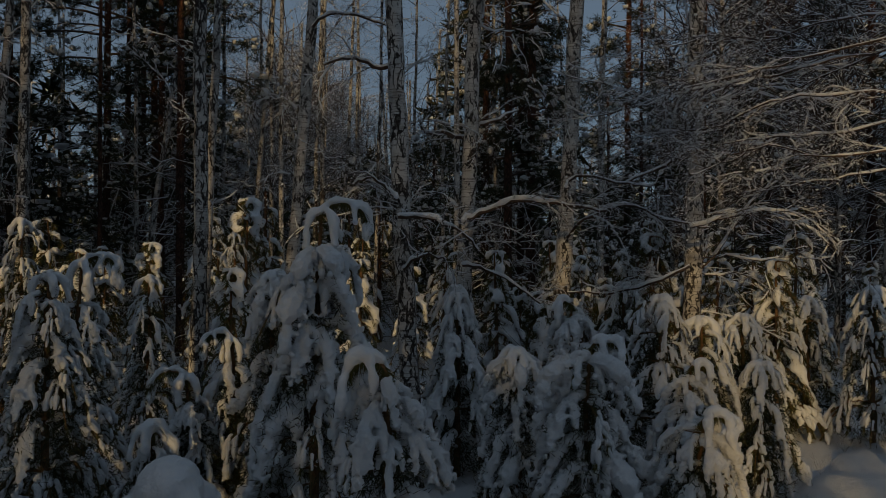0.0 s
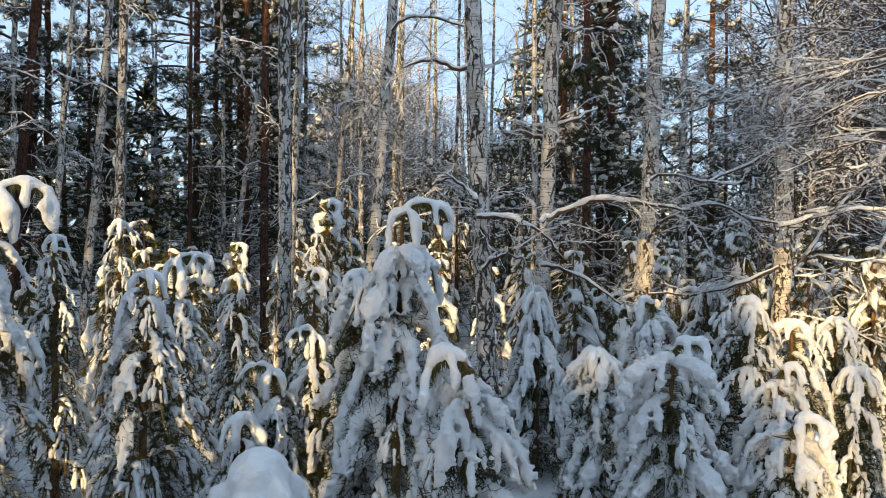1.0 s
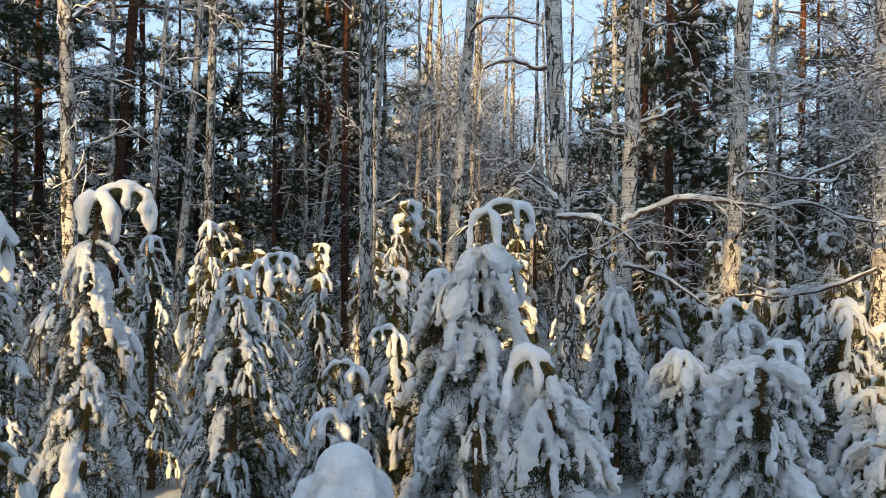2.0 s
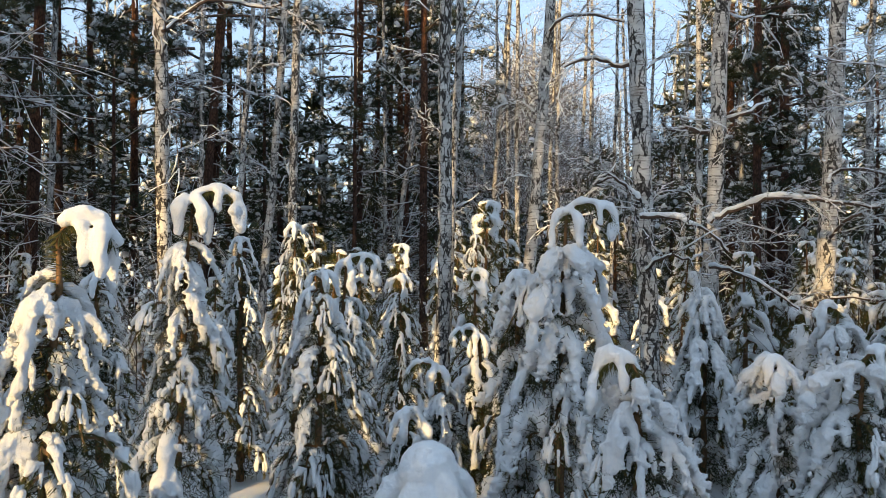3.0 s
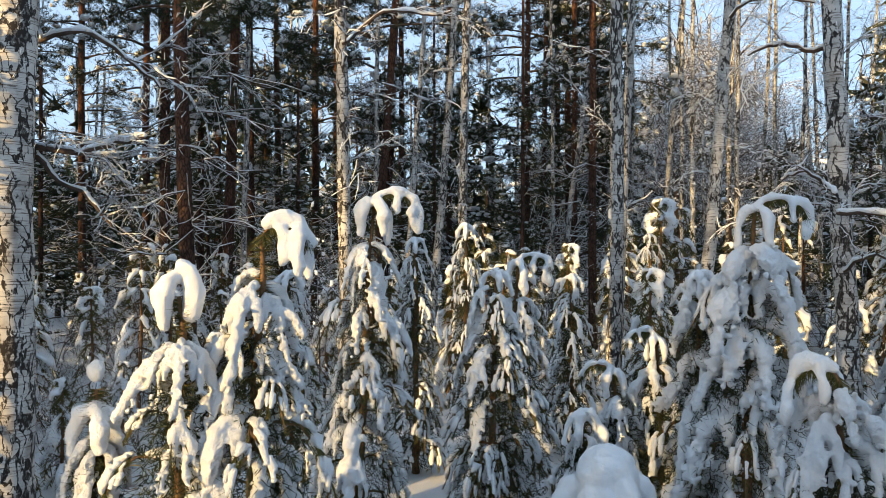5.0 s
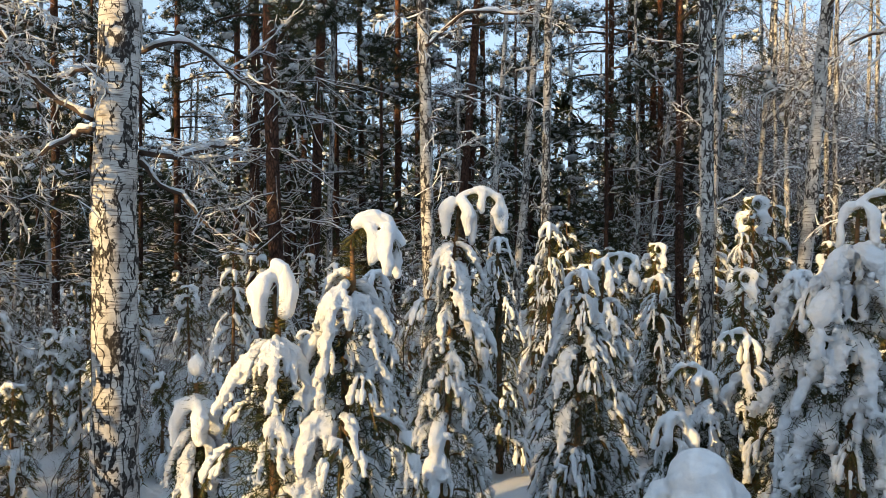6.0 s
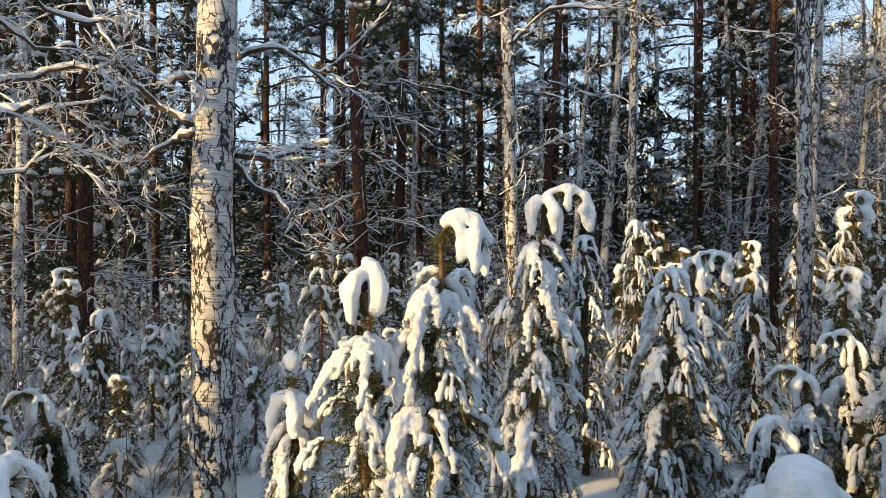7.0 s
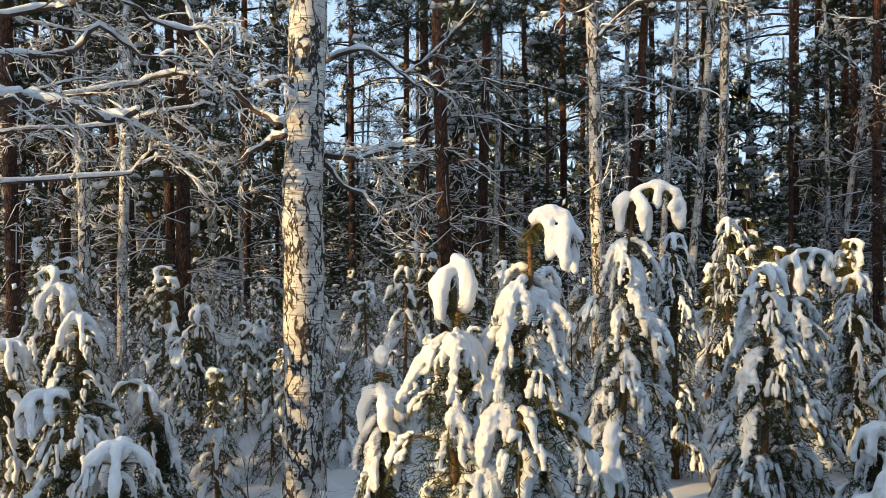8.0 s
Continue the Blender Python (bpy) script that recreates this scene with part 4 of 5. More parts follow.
# long limbs: bearing and elevation from the eye along each limb, its distance and thickness
BOUGH_PLAN = {
    "C": [
        ([(-9.9, 4.5), (-10.6, 5.4), (-13.6, 4.7), (-16.0, 4.5), (-16.8, 5.4)], 8.6, 0.016),
        ([(-10.0, 0.8), (-11.3, 2.2), (-14.1, 3.2), (-17.1, 2.2), (-20.1, 1.5)], 8.4, 0.017),
    ],
    "B": [
        ([(-2.3, 1.9), (-4.0, 2.8), (-6.8, 3.5), (-10.1, 3.2), (-12.9, 2.7)], 7.6, 0.023),
        ([(-2.4, 8.4), (-0.6, 8.6), (0.5, 9.0), (1.2, 9.5)], 7.9, 0.022),
        ([(-2.4, 9.0), (-4.4, 9.4), (-6.2, 10.3)], 8, 0.018),
        ([(-2.3, -1.3), (-4.0, -1.7), (-6.1, -2.6), (-8.1, -4.2)], 7.6, 0.016),
    ],
    "A": [
        ([(2.5, 2.3), (0.2, 2.2), (-2.2, 1.2), (-3.4, -0.1)], 6.8, 0.018),
        ([(2.7, 3.6), (3.4, 4.5), (4.9, 5.0), (6.0, 4.9)], 6.8, 0.014),
        ([(2.1, -1.6), (0.6, -0.5), (-1.1, -0.9)], 6.8, 0.014),
        ([(2.6, 13.4), (4.5, 13.8), (6.4, 14.0), (8.2, 13.1)], 7.2, 0.02),
    ],
    "E": [
        ([(9.3, 16.4), (8.1, 17.2), (6.0, 17.2), (3.8, 16.7)], 9.6, 0.02),
    ],
    "D": [
        ([(-18.6, 7.1), (-17.0, 6.0), (-14.4, 4.9)], 8.5, 0.02),
        ([(-18.7, -1.3), (-16.0, -2.5), (-12.9, -3.4), (-10.1, -3.4)], 8, 0.016),
        ([(-18.9, 1.5), (-21.2, 2.1), (-23.7, 2.6), (-25.7, 2.5)], 8, 0.013),
    ],
    "H": [
        ([(38.0, 14.9), (36.9, 16.2), (34.9, 17.2), (32.0, 17.5), (29.7, 17.3)], 9, 0.022),
    ],
    "I": [
        ([(59.1, 13.8), (56.3, 14.3), (53.7, 13.3), (51.3, 11.6)], 5.7, 0.016),
        ([(59.5, 7.0), (57.2, 6.3), (54.6, 7.4), (52.2, 7.6)], 5.6, 0.024),
        ([(61.9, 12.0), (63.1, 11.8), (64.3, 11.5)], 5.4, 0.02),
        ([(62.1, 8.1), (63.5, 7.6), (65.0, 6.6), (65.6, 5.8)], 5.3, 0.02),
        ([(59.5, 7.2), (58.1, 5.1), (55.9, 3.4), (54.2, 1.2)], 5.5, 0.02),
        ([(62.2, 8.8), (64.7, 10.3), (66.7, 12.6), (68.3, 15.2), (69.0, 17.3)], 5.6, 0.02),
    ],
    "Z": [
        ([(84.6, 9.4), (80.9, 9.5), (79.0, 9.6), (76.3, 8.9), (74.5, 8.8), (72.6, 9.3)], 4.6, 0.034),
        ([(84.5, 10.1), (80.8, 12.0), (77.2, 13.0), (74.8, 14.8), (72.2, 13.7), (69.9, 14.1)], 4.9, 0.017),
        ([(82.7, 14.4), (77.5, 15.9), (74.0, 16.3), (70.7, 16.0), (66.9, 16.0)], 5.0, 0.017),
        ([(82.6, 8.6), (73.4, 11.0), (70.6, 12.0), (67.2, 11.7)], 5.3, 0.017),
        ([(83.8, 3.9), (73.9, 5.0), (71.7, 5.9), (69.9, 6.6)], 5.4, 0.011),
        ([(83.7, 6.7), (73.9, 8.7), (70.9, 9.3), (67.1, 10.2)], 5.6, 0.011),
    ],
    "W": [
        ([(-31.9, 13.0), (-28.0, 12.1), (-23.4, 11.7), (-18.8, 11.3), (-14.2, 10.1), (-11.2, 9.6)], 6.6, 0.018),
        ([(-32.0, 14.0), (-25.8, 12.7), (-22.4, 11.9), (-18.4, 11.4)], 6.2, 0.0156),
        ([(-31.9, 8.6), (-28.0, 7.8), (-23.7, 7.7), (-19.8, 7.2)], 6.8, 0.0156),
        ([(-32.0, 10.0), (-28.0, 9.9), (-24.1, 9.8), (-20.2, 8.7), (-17.3, 8.5)], 6.4, 0.0144),
        ([(-31.9, 15.0), (-27.0, 14.8), (-23.7, 14.2), (-19.8, 14.3), (-15.7, 13.1)], 7.2, 0.0144),
        ([(-32.0, 6.6), (-27.7, 6.0), (-24.1, 7.1), (-21.7, 6.5), (-18.8, 5.1)], 6.0, 0.0132),
        ([(-31.9, 5.2), (-28.0, 4.7), (-24.7, 4.1), (-22.3, 3.6)], 7, 0.012),
        ([(-31.9, 12.4), (-25.8, 10.7), (-21.6, 8.6), (-18.4, 8.1)], 6.9, 0.012),
    ],
}


def limb(tree, bends, d, radius, seed, twigs=2.6, fine=False):
    rng = np.random.default_rng(seed)
    eye = Vector((0, 0, EYE_HEIGHT))
    knots = [eye + at(a, d * (1 + 0.02 * rng.normal())) + Vector((0, 0, d * math.tan(radians(e)))) for a, e in bends]
    knots = [np.array(k - tree.location) for k in knots]
    pts = []
    for i in range(len(knots) - 1):
        k0, k1, k2, k3 = knots[max(i - 1, 0)], knots[i], knots[i + 1], knots[min(i + 2, len(knots) - 1)]
        for s in (0, 0.25, 0.5, 0.75):
            pts.append(0.5 * (2 * k1 + (k2 - k0) * s + (2 * k0 - 5 * k1 + 4 * k2 - k3) * s * s + (3 * k1 - k0 - 3 * k2 + k3) * s ** 3))
    pts.append(knots[-1])
    pts = np.array(pts)
    pts[1:] += rng.normal(size=(len(pts) - 1, 3)) * 0.008
    n = len(pts)
    rad = radius * np.linspace(1.0, 0.45, n)
    wood, white = Builder(), Builder()
    wood.tube(pts, rad, 7, 0.05, rng)
    clump = np.convolve(rng.normal(size=n + 2), np.ones(3) / 3, "valid")
    r = (rad + (0.002 if fine else 0.005)) * np.clip(0.85 + 0.55 * clump, 0.3, 1.5)
    white.tube(pts + np.array([0, 0, 1]) * (rad * 0.85 + r * 0.45)[:, None], r, 7, 0.16, rng, blunt=True)
    length = np.linalg.norm(np.diff(pts, axis=0), axis=1).sum()
    ob = part("limb", wood.mesh("limb_wood", TWIG), tree)
    part("snow", white.mesh("limb_snow", SNOW), ob, label="ridge of snow along the limb")
    for k in range(int(length * twigs) + 1):
        i = int(rng.integers(1, n - 1))
        t = pts[min(i + 1, n - 1)] - pts[i - 1]
        bearing = math.degrees(math.atan2(-t[0], t[1])) + rng.uniform(-60, 60)
        kinds = LIGHT_BRANCHES if fine and k % 3 else BRANCHES
        w, s = kinds[int(rng.integers(len(kinds)))]
        le = rng.uniform(0.5, 1.0) * (1.25 if kinds is LIGHT_BRANCHES else 0.9)
        m = Matrix.Translation(pts[i]) @ pose(0, 0, 0, 0, 0, bearing + 90) @ pose(0, 0, 0, rng.uniform(-60, 60), rng.uniform(-25, 25), 0) @ Matrix.Scale(le, 4)
        twig = part("twig", w, ob, m)
        tagged(part("twig_snow", s, ob, m), kind="stuff")


for key, plan in BOUGH_PLAN.items():
    for k, (bends, d, radius) in enumerate(plan):
        limb(TREES[key], bends, d, radius * (0.55 if key == "W" else 1.0), 900 + 20 * ord(key[0]) + k, 8.0 if key == "W" else 4.0, key == "W")

rng = np.random.default_rng(77)
for k in range(10):
    add_branch(TREES["D"], Vector((0.05, 0, rng.uniform(1.6, 4.6))), rng.uniform(-140, -40), rng.uniform(-8, 20), rng.uniform(1.4, 2.4), BRANCHES, rng, True, 0.7)


def pine_parts(seed, height, crown_from, radius, clumps=230, dead=26, blades=120):
    rng = np.random.default_rng(seed)
    green, white, wood = Builder(), Builder(), Builder()
    n_br = 26
    for k in range(n_br):
        f = (k + rng.uniform(0, 1)) / n_br
        z = crown_from + (height - crown_from) * f
        le = radius * (1.05 - 0.85 * f ** 1.5) * rng.uniform(0.6, 1.15)
        p = droop_path((0, 0, z), rng.uniform(0, 360), rng.uniform(0, 30), rng.uniform(-35, 0), le, 5, 1.0, rng, 0.12)
        wood.tube(p, np.linspace(0.035, 0.010, 6), 3)
        for q in range(max(2, clumps // n_br)):
            i = 5 - min(4, int(abs(rng.normal()) * 1.6))
            c = p[i] + rng.normal(size=3) * np.array([0.16, 0.16, 0.08])
            for w in range(blades // 15):  # shoots, each a brush of needles
                tip = c + rng.normal(size=3) * np.array([0.14, 0.14, 0.08])
                way = rng.normal(size=3) + np.array([0, 0, 0.25])
                green.needles(tip + rng.normal(size=(15, 3)) * 0.03, rng.normal(size=(15, 3)) * 0.75 + way * 0.6, 0.12, 0.014 if blades > 90 else 0.022, rng)
                if rng.uniform() < 0.17:
                    s = rng.uniform(0.04, 0.11)
                    white.lump(tip + np.array([0, 0, 0.035]), (s, s * rng.uniform(0.5, 1.1), s * rng.uniform(0.4, 0.8)), rng, 3, 5, 0.3)
    for k in range(dead):  # dead lower branches
        z = rng.uniform(0.15, 1.1) * crown_from
        p = droop_path((0, 0, z), rng.uniform(0, 360), rng.uniform(-5, 30), rng.uniform(-45, 0), rng.uniform(0.5, 1.6), 5, 1.0, rng, 0.35)
        p[1:] += rng.normal(size=(5, 3)) * 0.045
        wood.tube(p, np.linspace(0.014, 0.004, 6), 3)
        white.tube(p[1:] + np.array([0, 0, 0.012]), np.full(5, 0.011), 3, 0.2, rng)
        for q in range(4):
            i = int(rng.integers(1, 5))
            w = p[i + 1] - p[i] + rng.normal(size=3) * 0.15
            t = np.array([p[i], p[i] + w * 1.2, p[i] + w * 2.0 + (0, 0, rng.normal() * 0.1)])
            wood.tube(t, [0.006, 0.005, 0.003], 3)
            white.tube(t + np.array([0, 0, 0.007]), [0.006, 0.007, 0.005], 3, 0.2, rng)
    return (wood.mesh("pine_limbs", TWIG), green.mesh("pine_crown", NEEDLES_DARK, False), white.mesh("pine_snow", SNOW_FAR))


PINES = [pine_parts(400, 13, 5.2, 1.9), pine_parts(401, 12, 4.2, 1.7), pine_parts(402, 14, 6.0, 2.0), pine_parts(403, 11, 3.2, 1.6)]
DENSE = [pine_parts(404, 9, 0.8, 1.5, 210, 0, 60), pine_parts(405, 8, 0.6, 1.3, 210, 0, 60)]


def pine(az, d, diameter, kind, height=13.0, lean_az=0.0, lean=0.0, seed=0, label="", kinds=None, scale=1.0, group="pines"):
    rng = np.random.default_rng(seed)
    base = at(az, d)
    base.z = -0.1
    ob = thing("pine_tree", Matrix.Translation(base), label, "tree", group)
    me, p = trunk_mesh("pine_trunk", PINE, height, diameter / 2, diameter / 4, lean_az, lean, rng, 12, 0.4, 0.012)
    part("trunk", me, ob)
    limbs, crown, snow = (kinds or PINES)[kind]
    m = pose(0, 0, 0, 0, 0, rng.uniform(0, 360)) @ Matrix.Diagonal((scale, scale, height / 13.0, 1))
    tagged(part("branchwork", limbs, ob, m), kind="stuff")
    tagged(part("crown", crown, ob, m, "dark green needle crown"), kind="stuff")
    tagged(part("snow", snow, ob, m, "snow lying on the needle tufts"), kind="stuff")
    return ob


RED = "pine with a reddish trunk and a snowy dark crown"
DARK = "dark-barked pine with snow on its crown"
PINE_TREES = [  # bearing, distance, diameter, crown, label, lean to the left
    (24, 18, 0.18, 0, RED, -0.012), (18.94, 16, 0.19, 1, DARK, 0.005), (-5.38, 14, 0.17, 3, RED, 0.005), (35.9, 15, 0.19, 2, RED, -0.07),
    (49.11, 11, 0.23, 0, RED, 0.022), (46.65, 15, 0.24, 2, DARK, -0.032), (79.29, 13, 0.22, 1, DARK, 0.02), (76.33, 14, 0.20, 0, DARK, -0.017),
    (68.58, 11.5, 0.22, 3, "dark pine with green lower branches and snow", 0.005), (77.63, 24, 0.20, 2, "pine with a glowing orange sunlit trunk", 0),
    (76.63, 25, 0.20, 2, "pine with a glowing orange sunlit trunk", 0), (20.58, 19, 0.18, 1, DARK, 0.017), (22.89, 19, 0.16, 0, DARK, -0.02),
    (35.07, 17, 0.2, 1, DARK, -0.05), (40.0, 20, 0.22, 0, DARK, 0), (42.5, 22, 0.22, 1, DARK, 0.02), (52.0, 19, 0.2, 2, DARK, 0),
    (56.0, 22, 0.22, 0, DARK, 0), (64.0, 18, 0.2, 1, DARK, 0), (70.5, 18, 0.22, 3, DARK, 0), (82.0, 17, 0.22, 0, DARK, 0),
    (-7.0, 15, 0.2, 3, DARK, 0), (-3.6, 17, 0.2, 3, DARK, 0), (-14.0, 20, 0.2, 3, DARK, 0), (-25.0, 22, 0.22, 1, DARK, 0), (-30, 19, 0.22, 3, DARK, 0),
    (21.6, 21, 0.2, 3, DARK, 0), (19.0, 22, 0.2, 3, DARK, 0), (47.0, 21, 0.2, 3, DARK, 0), (38.5, 24, 0.2, 3, DARK, 0),
    (50.8, 14, 0.2, 1, DARK, 0), (44.8, 18, 0.2, 3, DARK, 0), (33.4, 19, 0.18, 3, DARK, 0), (29.8, 22, 0.18, 3, DARK, 0), (73.0, 21, 0.2, 1, DARK, 0), (60.0, 25, 0.2, 3, DARK, 0),
]
for k, (az, d, dia, kind, label, lean) in enumerate(PINE_TREES):
    pine(az, d, dia, kind, 13.0 if kind != 3 else 12.0, az + 90, lean, 600 + k, label)

for az, d, h, sc in ((69.4, 12.3, 13, 0.95), (81.0, 15, 13, 0.9), (71.8, 17, 12, 0.9), (48.2, 17, 14, 0.9), (20.2, 17.5, 14, 0.8), (-6.2, 15.5, 13, 0.8)):
    pine(az, d, 0.16, 0, h, seed=640 + int(az), label="dark pine branched and needled low down, flecked with snow", kinds=DENSE, scale=sc)

# young dense pines under the big ones
rng = np.random.default_rng(21)
for k in range(34):
    az, d = -32 + 115 * (k + rng.uniform(0, 1)) / 34, rng.uniform(15, 27)
    h = rng.uniform(5, 9)
    pine(az, d, 0.1, k % 2, min(h, 3.4) if 3 < az < 17 else h, seed=650 + k, label="young dense pine dusted with snow", kinds=DENSE, scale=0.75, group="young dense pines")

# unseen pines added across the track, behind the camera, to shade the thicket
sun_flat = Vector((sun_dir.x, sun_dir.y, 0)).normalized()
sun_side = Vector((-sun_flat.y, sun_flat.x, 0))
SHADERS = [(-0.2, 18, 0, 9.8, 1.0), (-1.3, 19, 1, 12.2, 0.9), (-1.0, 23, 0, 11.1, 0.9), (-0.4, 16.8, 1, 10.4, 0.7), (-0.1, 21, 0, 10.5, 0.8), (-1.5, 21, 1, 12.8, 0.85), (-1.45, 25, 0, 12.4, 0.75), (-2.15, 17, 1, 15, 0.34),
           (-1.95, 20, 0, 16, 0.4), (-2.3, 23, 1, 16, 0.28), (0.0, 19.5, 1, 14, 0.6), (0.1, 24, 1, 15.5, 0.5), (-3.8, 15.5, 1, 9.8, 0.26), (-4.3, 17.5, 1, 10.4, 0.45), (-4.3, 20, 0, 12, 0.45), (-6.35, 18, 1, 11.5, 0.45), (-7.3, 22, 0, 7.4, 0.9),
           (-8.8, 16, 1, 15, 1.0), (-10.8, 15, 0, 12, 1.1), (-13.5, 16, 0, 11, 1.2), (-7.6, 26, 1, 8.2, 1.2), (4.6, 19, 1, 14, 1.2), (7.2, 21, 0, 14, 1.2), (-0.6, 28, 1, 13.8, 1.0), (10, 18, 0, 13, 1.2),
           (-9.4, 21, 0, 14, 1.2), (-12.4, 20, 1, 11.5, 1.2), (-16, 19, 0, 11, 1.2)]
for k, (u, s, kind, h, sc) in enumerate(SHADERS):
    p = sun_flat * s + sun_side * u
    pine(math.degrees(math.atan2(-p.x, p.y)), p.length, 0.2, kind, h, seed=700 + k, label="unseen dense snowy pine added across the track for shade", kinds=DENSE, scale=sc, group="pines across the track")

# thin unseen pines added to block one narrow lane of sun
for k, (u, s) in enumerate([(-3.6, 14.5), (-3.45, 17), (-3.7, 19.5)]):
    p = sun_flat * s + sun_side * u
    pine(math.degrees(math.atan2(-p.x, p.y)), p.length, 0.14, 0, 12 + 1.2 * k, seed=726 + k, label="unseen slender pine with a high crown, added across the track for shade", scale=0.19, group="pines across the track")
# unseen high crowns added to keep sun off the upper branches
for k, (u, s) in enumerate([(3.9, 23), (3.4, 30), (4.8, 27), (2.2, 25), (1.2, 28)]):
    p = sun_flat * s + sun_side * u
    pine(math.degrees(math.atan2(-p.x, p.y)), p.length, 0.26, 2, 20.5, seed=730 + k, label="unseen tall pine with a high crown, added across the track for shade", group="pines across the track")

# ---- slim birches further back ----
rng = np.random.default_rng(9)
for k in range(44):
    az, d = -33 + 118 * (k + rng.uniform(0, 1)) / 44, rng.uniform(13, 30)
    birch(az, d, rng.uniform(0.09, 0.17), rng.uniform(0, 360), rng.uniform(0, 0.06), rng.uniform(8, 11), 8, 1.4, 800 + k, SLIM, LIGHT_BRANCHES, 2.0, True, "slim birches further back")


for k in range(13):
    az, d = -8 + 30 * (k + rng.uniform(0, 1)) / 13, rng.uniform(14, 24)
    birch(az, d, rng.uniform(0.08, 0.13), rng.uniform(0, 360), rng.uniform(0, 0.06), rng.uniform(9, 11), 15, 2.6, 860 + k, SLIM, LIGHT_BRANCHES, 2.0, True, "slim birches further back")

# birches far back that stand in the sun
for k in range(10):
    az, d = 6 + 12 * (k + rng.uniform(0, 1)) / 10, rng.uniform(34, 46)
    birch(az, d, rng.uniform(0.13, 0.2), rng.uniform(0, 360), rng.uniform(0, 0.04), rng.uniform(11, 13), 15, 2.2, 880 + k, "far birch lit golden by the sun", LIGHT_BRANCHES, 2.8, True, "far sunlit birches")

# ---- bare shrubs ----
def shrub(az, d, height, stems, rng, kinds=LIGHT_BRANCHES):
    base = at(az, d)
    base.z = ground_z(base.x, base.y) - 0.03
    ob = thing("shrub", Matrix.Translation(base), "leafless shrub with snow along its twigs", "shrub", "undergrowth")
    for k in range(stems):
        add_branch(ob, (0, 0, 0), rng.uniform(0, 360), rng.uniform(35, 80), height * rng.uniform(0.6, 1.1), kinds, rng, True, 1.1)
    return ob


for k in range(60):
    az, d = -33 + 118 * (k + rng.uniform(0, 1)) / 60, rng.uniform(9, 22)
    p = at(az, d)
    if -0.8 < track_offset(p.x, p.y) < 4.8:
        continue
    shrub(az, d, rng.uniform(1.2, 3.2), 6, rng)

for k in range(42):
    shrub(rng.uniform(50, 82), rng.uniform(6.5, 15), rng.uniform(0.7, 1.8), 5, rng)

for az, d, h in ((61.8, 4.7, 0.95), (59.6, 4.9, 0.8), (66.5, 5.6, 0.9), (79, 4.6, 0.8), (52.5, 5.8, 0.8)):
    shrub(az, d, h, 7, rng, BRANCHES)

for az, d in ((-23.4, 6.5), (-24.6, 7.0), (-25.6, 7.7), (-27.2, 8.4), (-26.2, 7.2), (-28.6, 9.4)):
    shrub(az, d, rng.uniform(0.25, 0.5), 4, rng)

# ---- far woods ----
far_trunk, far_twig, far_green, far_snow = Builder(), Builder(), Builder(), Builder()


def far_pine(q, h, low, wide, clumps, laden=False):
    far_twig.tube([q, q + (0, 0, h)], [0.10, 0.03], 5)
    for j in range(clumps):
        f = rng.uniform(low, 1.0)
        w = wide * (1.12 - f)
        c = q + rng.normal(size=3) * (w * 0.5, w * 0.5, 0.1) + (0, 0, h * f)
        far_green.needles(np.repeat(c[None], 7, 0), rng.normal(size=(7, 3)), 0.55, 0.20, rng)
        if laden or j % 3 == 0:
            far_snow.lump(c + (0, 0, 0.08 if laden else 0), (0.28, 0.28, 0.16 if laden else 0.10), rng, 3, 5, 0.2)


def far_birch(q, h, twigs=22, fork=0):
    r = rng.uniform(0.06, 0.11)
    far_trunk.tube([q, q + (rng.normal() * 0.3, rng.normal() * 0.3, h)], [r, r * 0.4], 5)
    for j in range(twigs):
        z = h * rng.uniform(0.15, 1.0)
        w = droop_path(q + (0, 0, z), rng.uniform(0, 360), rng.uniform(20, 60), rng.uniform(-20, 20), rng.uniform(0.8, 2.2), 3 if not fork else 5, 1, rng, 0.25)
        far_twig.tube(w, np.linspace(0.022, 0.010, len(w)) * (0.9 if fork else 1.0), 3)
        for m in range(fork):
            i = int(rng.integers(1, len(w) - 1))
            way = (w[i + 1] - w[i]) * 1.6 + rng.normal(size=3) * 0.28
            far_twig.tube([w[i], w[i] + way + rng.normal(size=3) * 0.05, w[i] + way * 1.8 + (0, 0, rng.normal() * 0.1)], [0.014, 0.012, 0.008], 3)


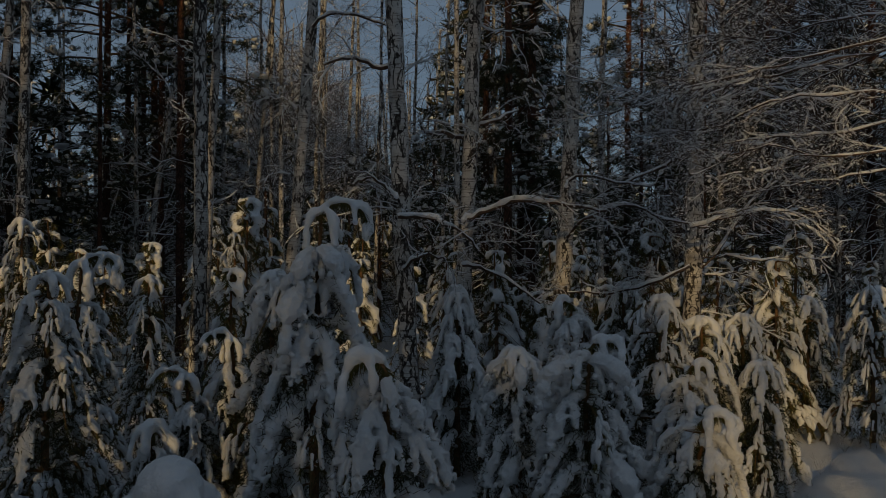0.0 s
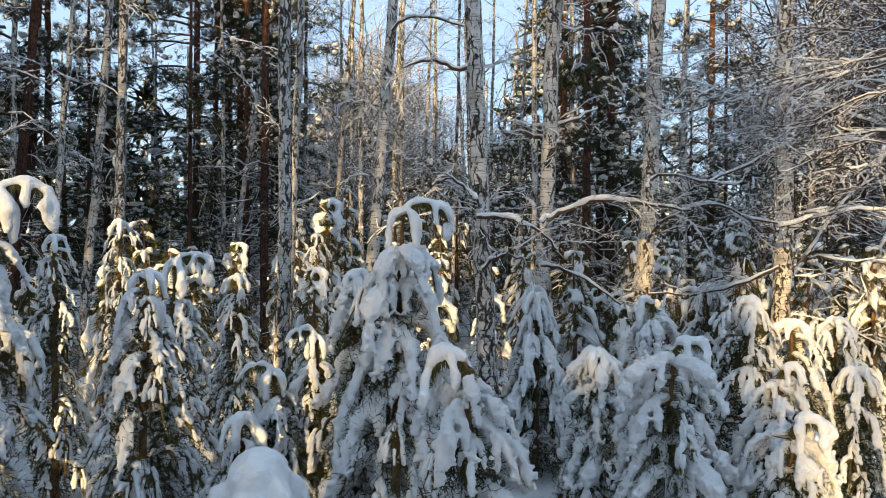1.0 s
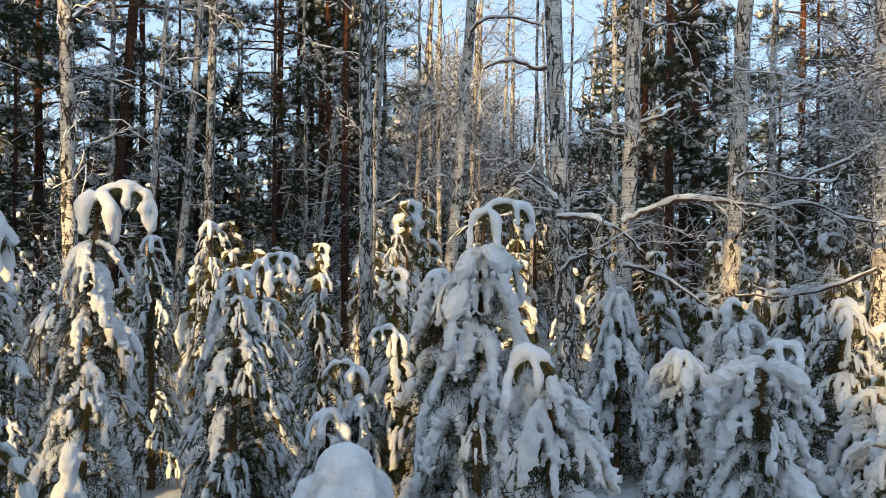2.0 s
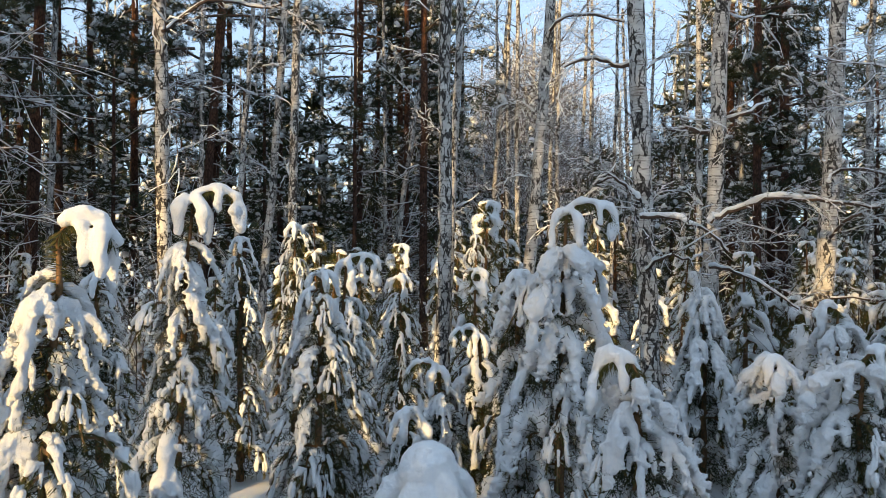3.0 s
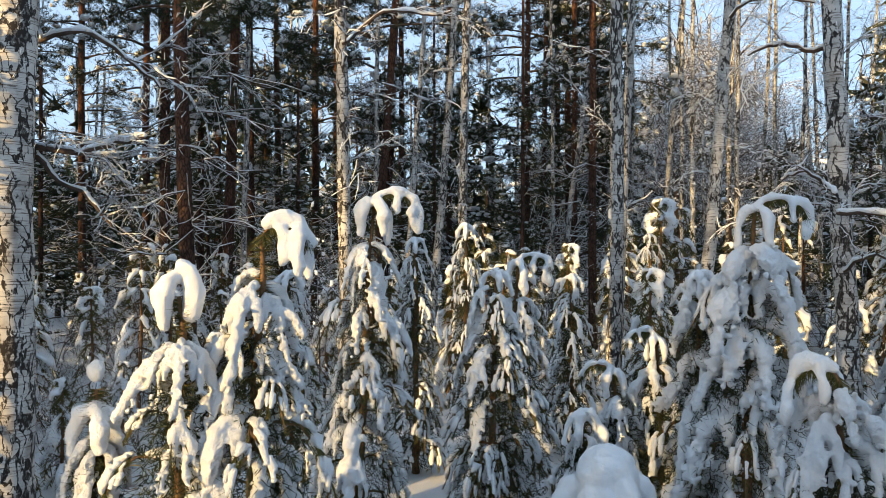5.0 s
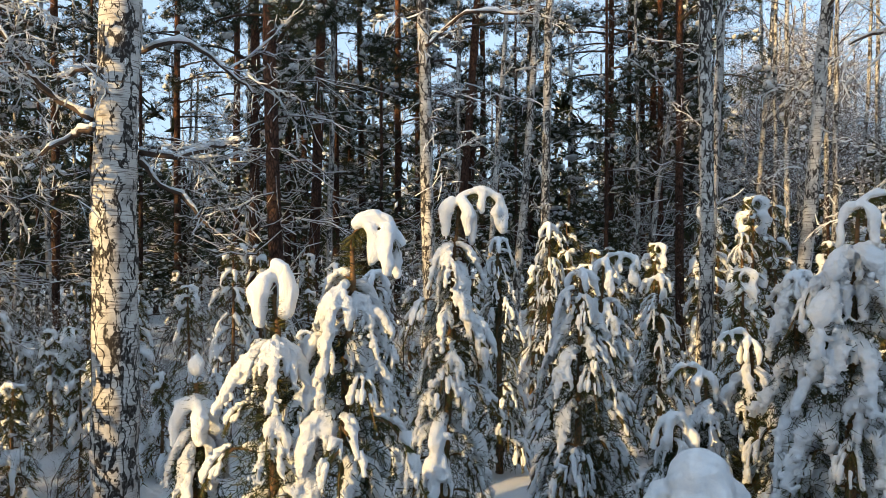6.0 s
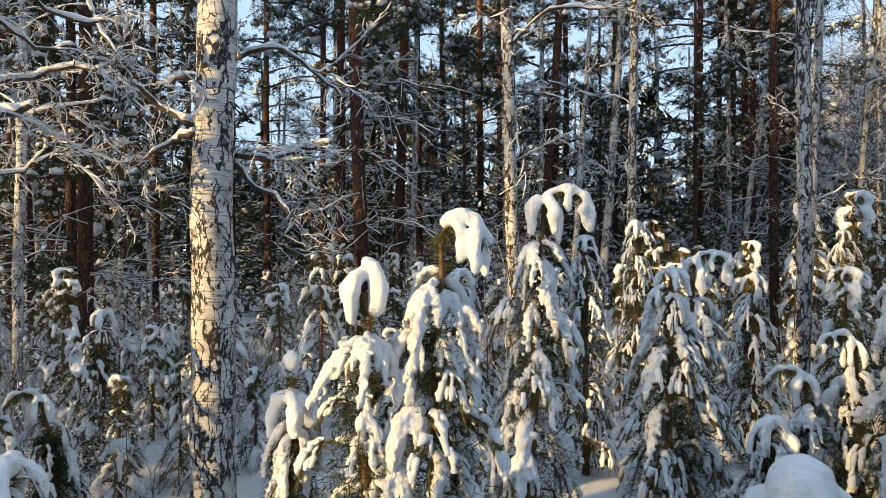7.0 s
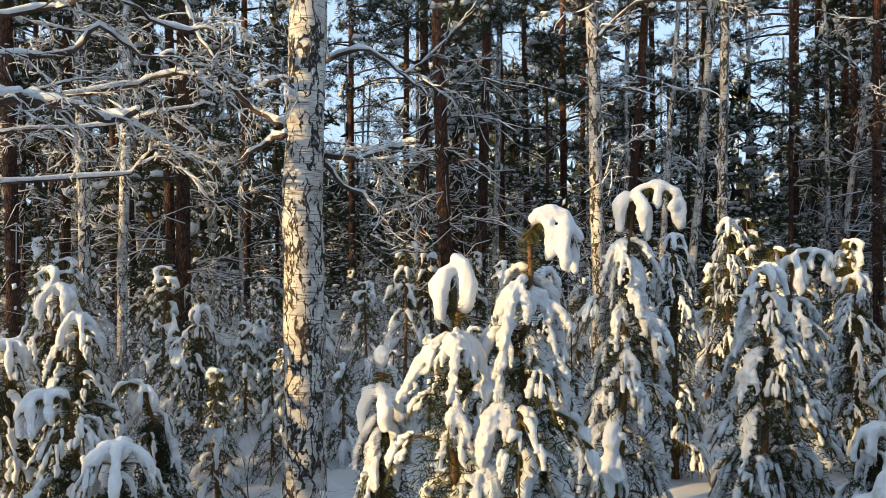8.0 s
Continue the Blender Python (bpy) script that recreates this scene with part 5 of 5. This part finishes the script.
for k in range(38):  # fine-twigged birches: beside the track, and far back in the sun
    q = np.array(at(rng.uniform(-31, -15), rng.uniform(13, 26)) if k < 12 else at(rng.uniform(5, 20), rng.uniform(33, 50)))
    if not -0.8 < track_offset(q[0], q[1]) < 4.8:
        far_birch(q, rng.uniform(8, 12), 80 if k < 12 else 120, 4)
for k in range(16):  # snow-laden pines among the far birches
    far_pine(np.array(at(rng.uniform(9, 19), rng.uniform(33, 48))), rng.uniform(5.5, 9.5), 0.12, 2.2, 46, True)
for k in range(520):
    bearing, away = rng.uniform(-50, 100), rng.uniform(22, 70)
    q = np.array(at(bearing, away))
    if -0.5 < track_offset(q[0], q[1]) < 4.5:
        continue
    if 1 < bearing < 17 or 49 < bearing < 58 or -15 < bearing < -10:  # the wood is lower and thinner here, and the sky shows
        if k % 5 < 2:
            far_birch(q, min(rng.uniform(7, 12), 2.2 + away * 0.22))
        else:
            far_pine(q, min(rng.uniform(5, 10), 2.2 + away * rng.uniform(0.06, 0.14)), 0.1, 2.0, 34)
        continue
    if k % 5 < 2:
        far_birch(q, rng.uniform(7, 12))
    elif k % 5 < 4:
        h = rng.uniform(8, 13)
        if -23 < Vector(q).dot(sun_side) < -14 and Vector(q).dot(sun_flat) > -27:  # low enough to let the sun through to the birches behind
            h = min(h, 3.5 + (Vector(q).dot(sun_flat) + 36) * 0.19)
        far_pine(q, h, 0.3, 2.2, 40)
    else:
        far_pine(q, rng.uniform(3, 6), 0.08, 1.8, 30)
# the forest goes on unseen round the rest of the circle, with lanes left for the sun
for k in range(230):
    q = np.array(at(rng.uniform(95, 315), rng.uniform(16, 60)))
    u, s = Vector(q).dot(sun_side), Vector(q).dot(sun_flat)
    if -0.5 < track_offset(q[0], q[1]) < 4.5 or -5.4 < u < -0.8 or 0.2 < u < 3.2 or (-6.6 < u < -4.6 and s < 30) or (-7.8 < u < -6.6 and s < 45):
        continue
    far_pine(q, rng.uniform(7, 9) if s > 30 else rng.uniform(8, 11), 0.08, 2.4, 40)
# unseen tall pines with high crowns, added beyond them to shade the wood behind the thicket and leave its tops in the
# sun
for k in range(58):
    u, s = -52 + 1.116 * k + rng.uniform(-0.7, 0.7), rng.uniform(48, 60)
    if -24 < u < -16:
        continue
    foot = (5.3 if -6.6 < u < -4.4 else 4.5 if 0 < u < 3.6 else 3.9) + (s + 2) * math.tan(radians(SUN_EL))
    top = foot + rng.uniform(4.2, 6.0)
    far_pine(np.array(sun_flat * s + sun_side * u), top, foot / top, 4.2, 70)
# last row of trees against the sky
edge_green, edge_snow = Builder(), Builder()
for k in range(520):
    q = np.array(at(rng.uniform(0, 360), rng.uniform(72, 120)))
    h = rng.uniform(7, 13)
    for j in range(5):
        z = h * (0.02 + 0.19 * j)
        w = 2.6 * (1 - 0.17 * j) * rng.uniform(0.8, 1.2)
        edge_green.tube([q + (0, 0, z), q + (rng.normal() * 0.3, rng.normal() * 0.3, z + h * 0.30)], [w, 0.15], 7, 0.25, rng)
        edge_snow.lump(q + rng.normal(size=3) * (1.0, 1.0, 0.3) + (0, 0, z + h * 0.12), (0.8, 0.8, 0.3), rng, 3, 5, 0.3)
tagged(new("far_tree_line", edge_green.mesh("far_tree_line", NEEDLES_DARK)), "dark tree line closing the forest", "forest", kind="stuff")
tagged(new("tree_line_snow", edge_snow.mesh("tree_line_snow", SNOW_FAR)), "snow on the far tree line", "snow", kind="stuff")
tagged(new("far_birch_trunks", far_trunk.mesh("far_trunks", BIRCH)), "pale trunks of the far birch wood", "forest", kind="stuff")
tagged(new("far_branches", far_twig.mesh("far_branches", TWIG_RIMED)), "frosted branches of the far wood", "forest", kind="stuff")
tagged(new("far_pine_crowns", far_green.mesh("far_crowns", NEEDLES_DARK, False)), "dark pine crowns of the far wood", "forest", kind="stuff")
tagged(new("far_snow", far_snow.mesh("far_snow", SNOW_FAR)), "snow on the crowns of the far wood", "snow", kind="stuff")
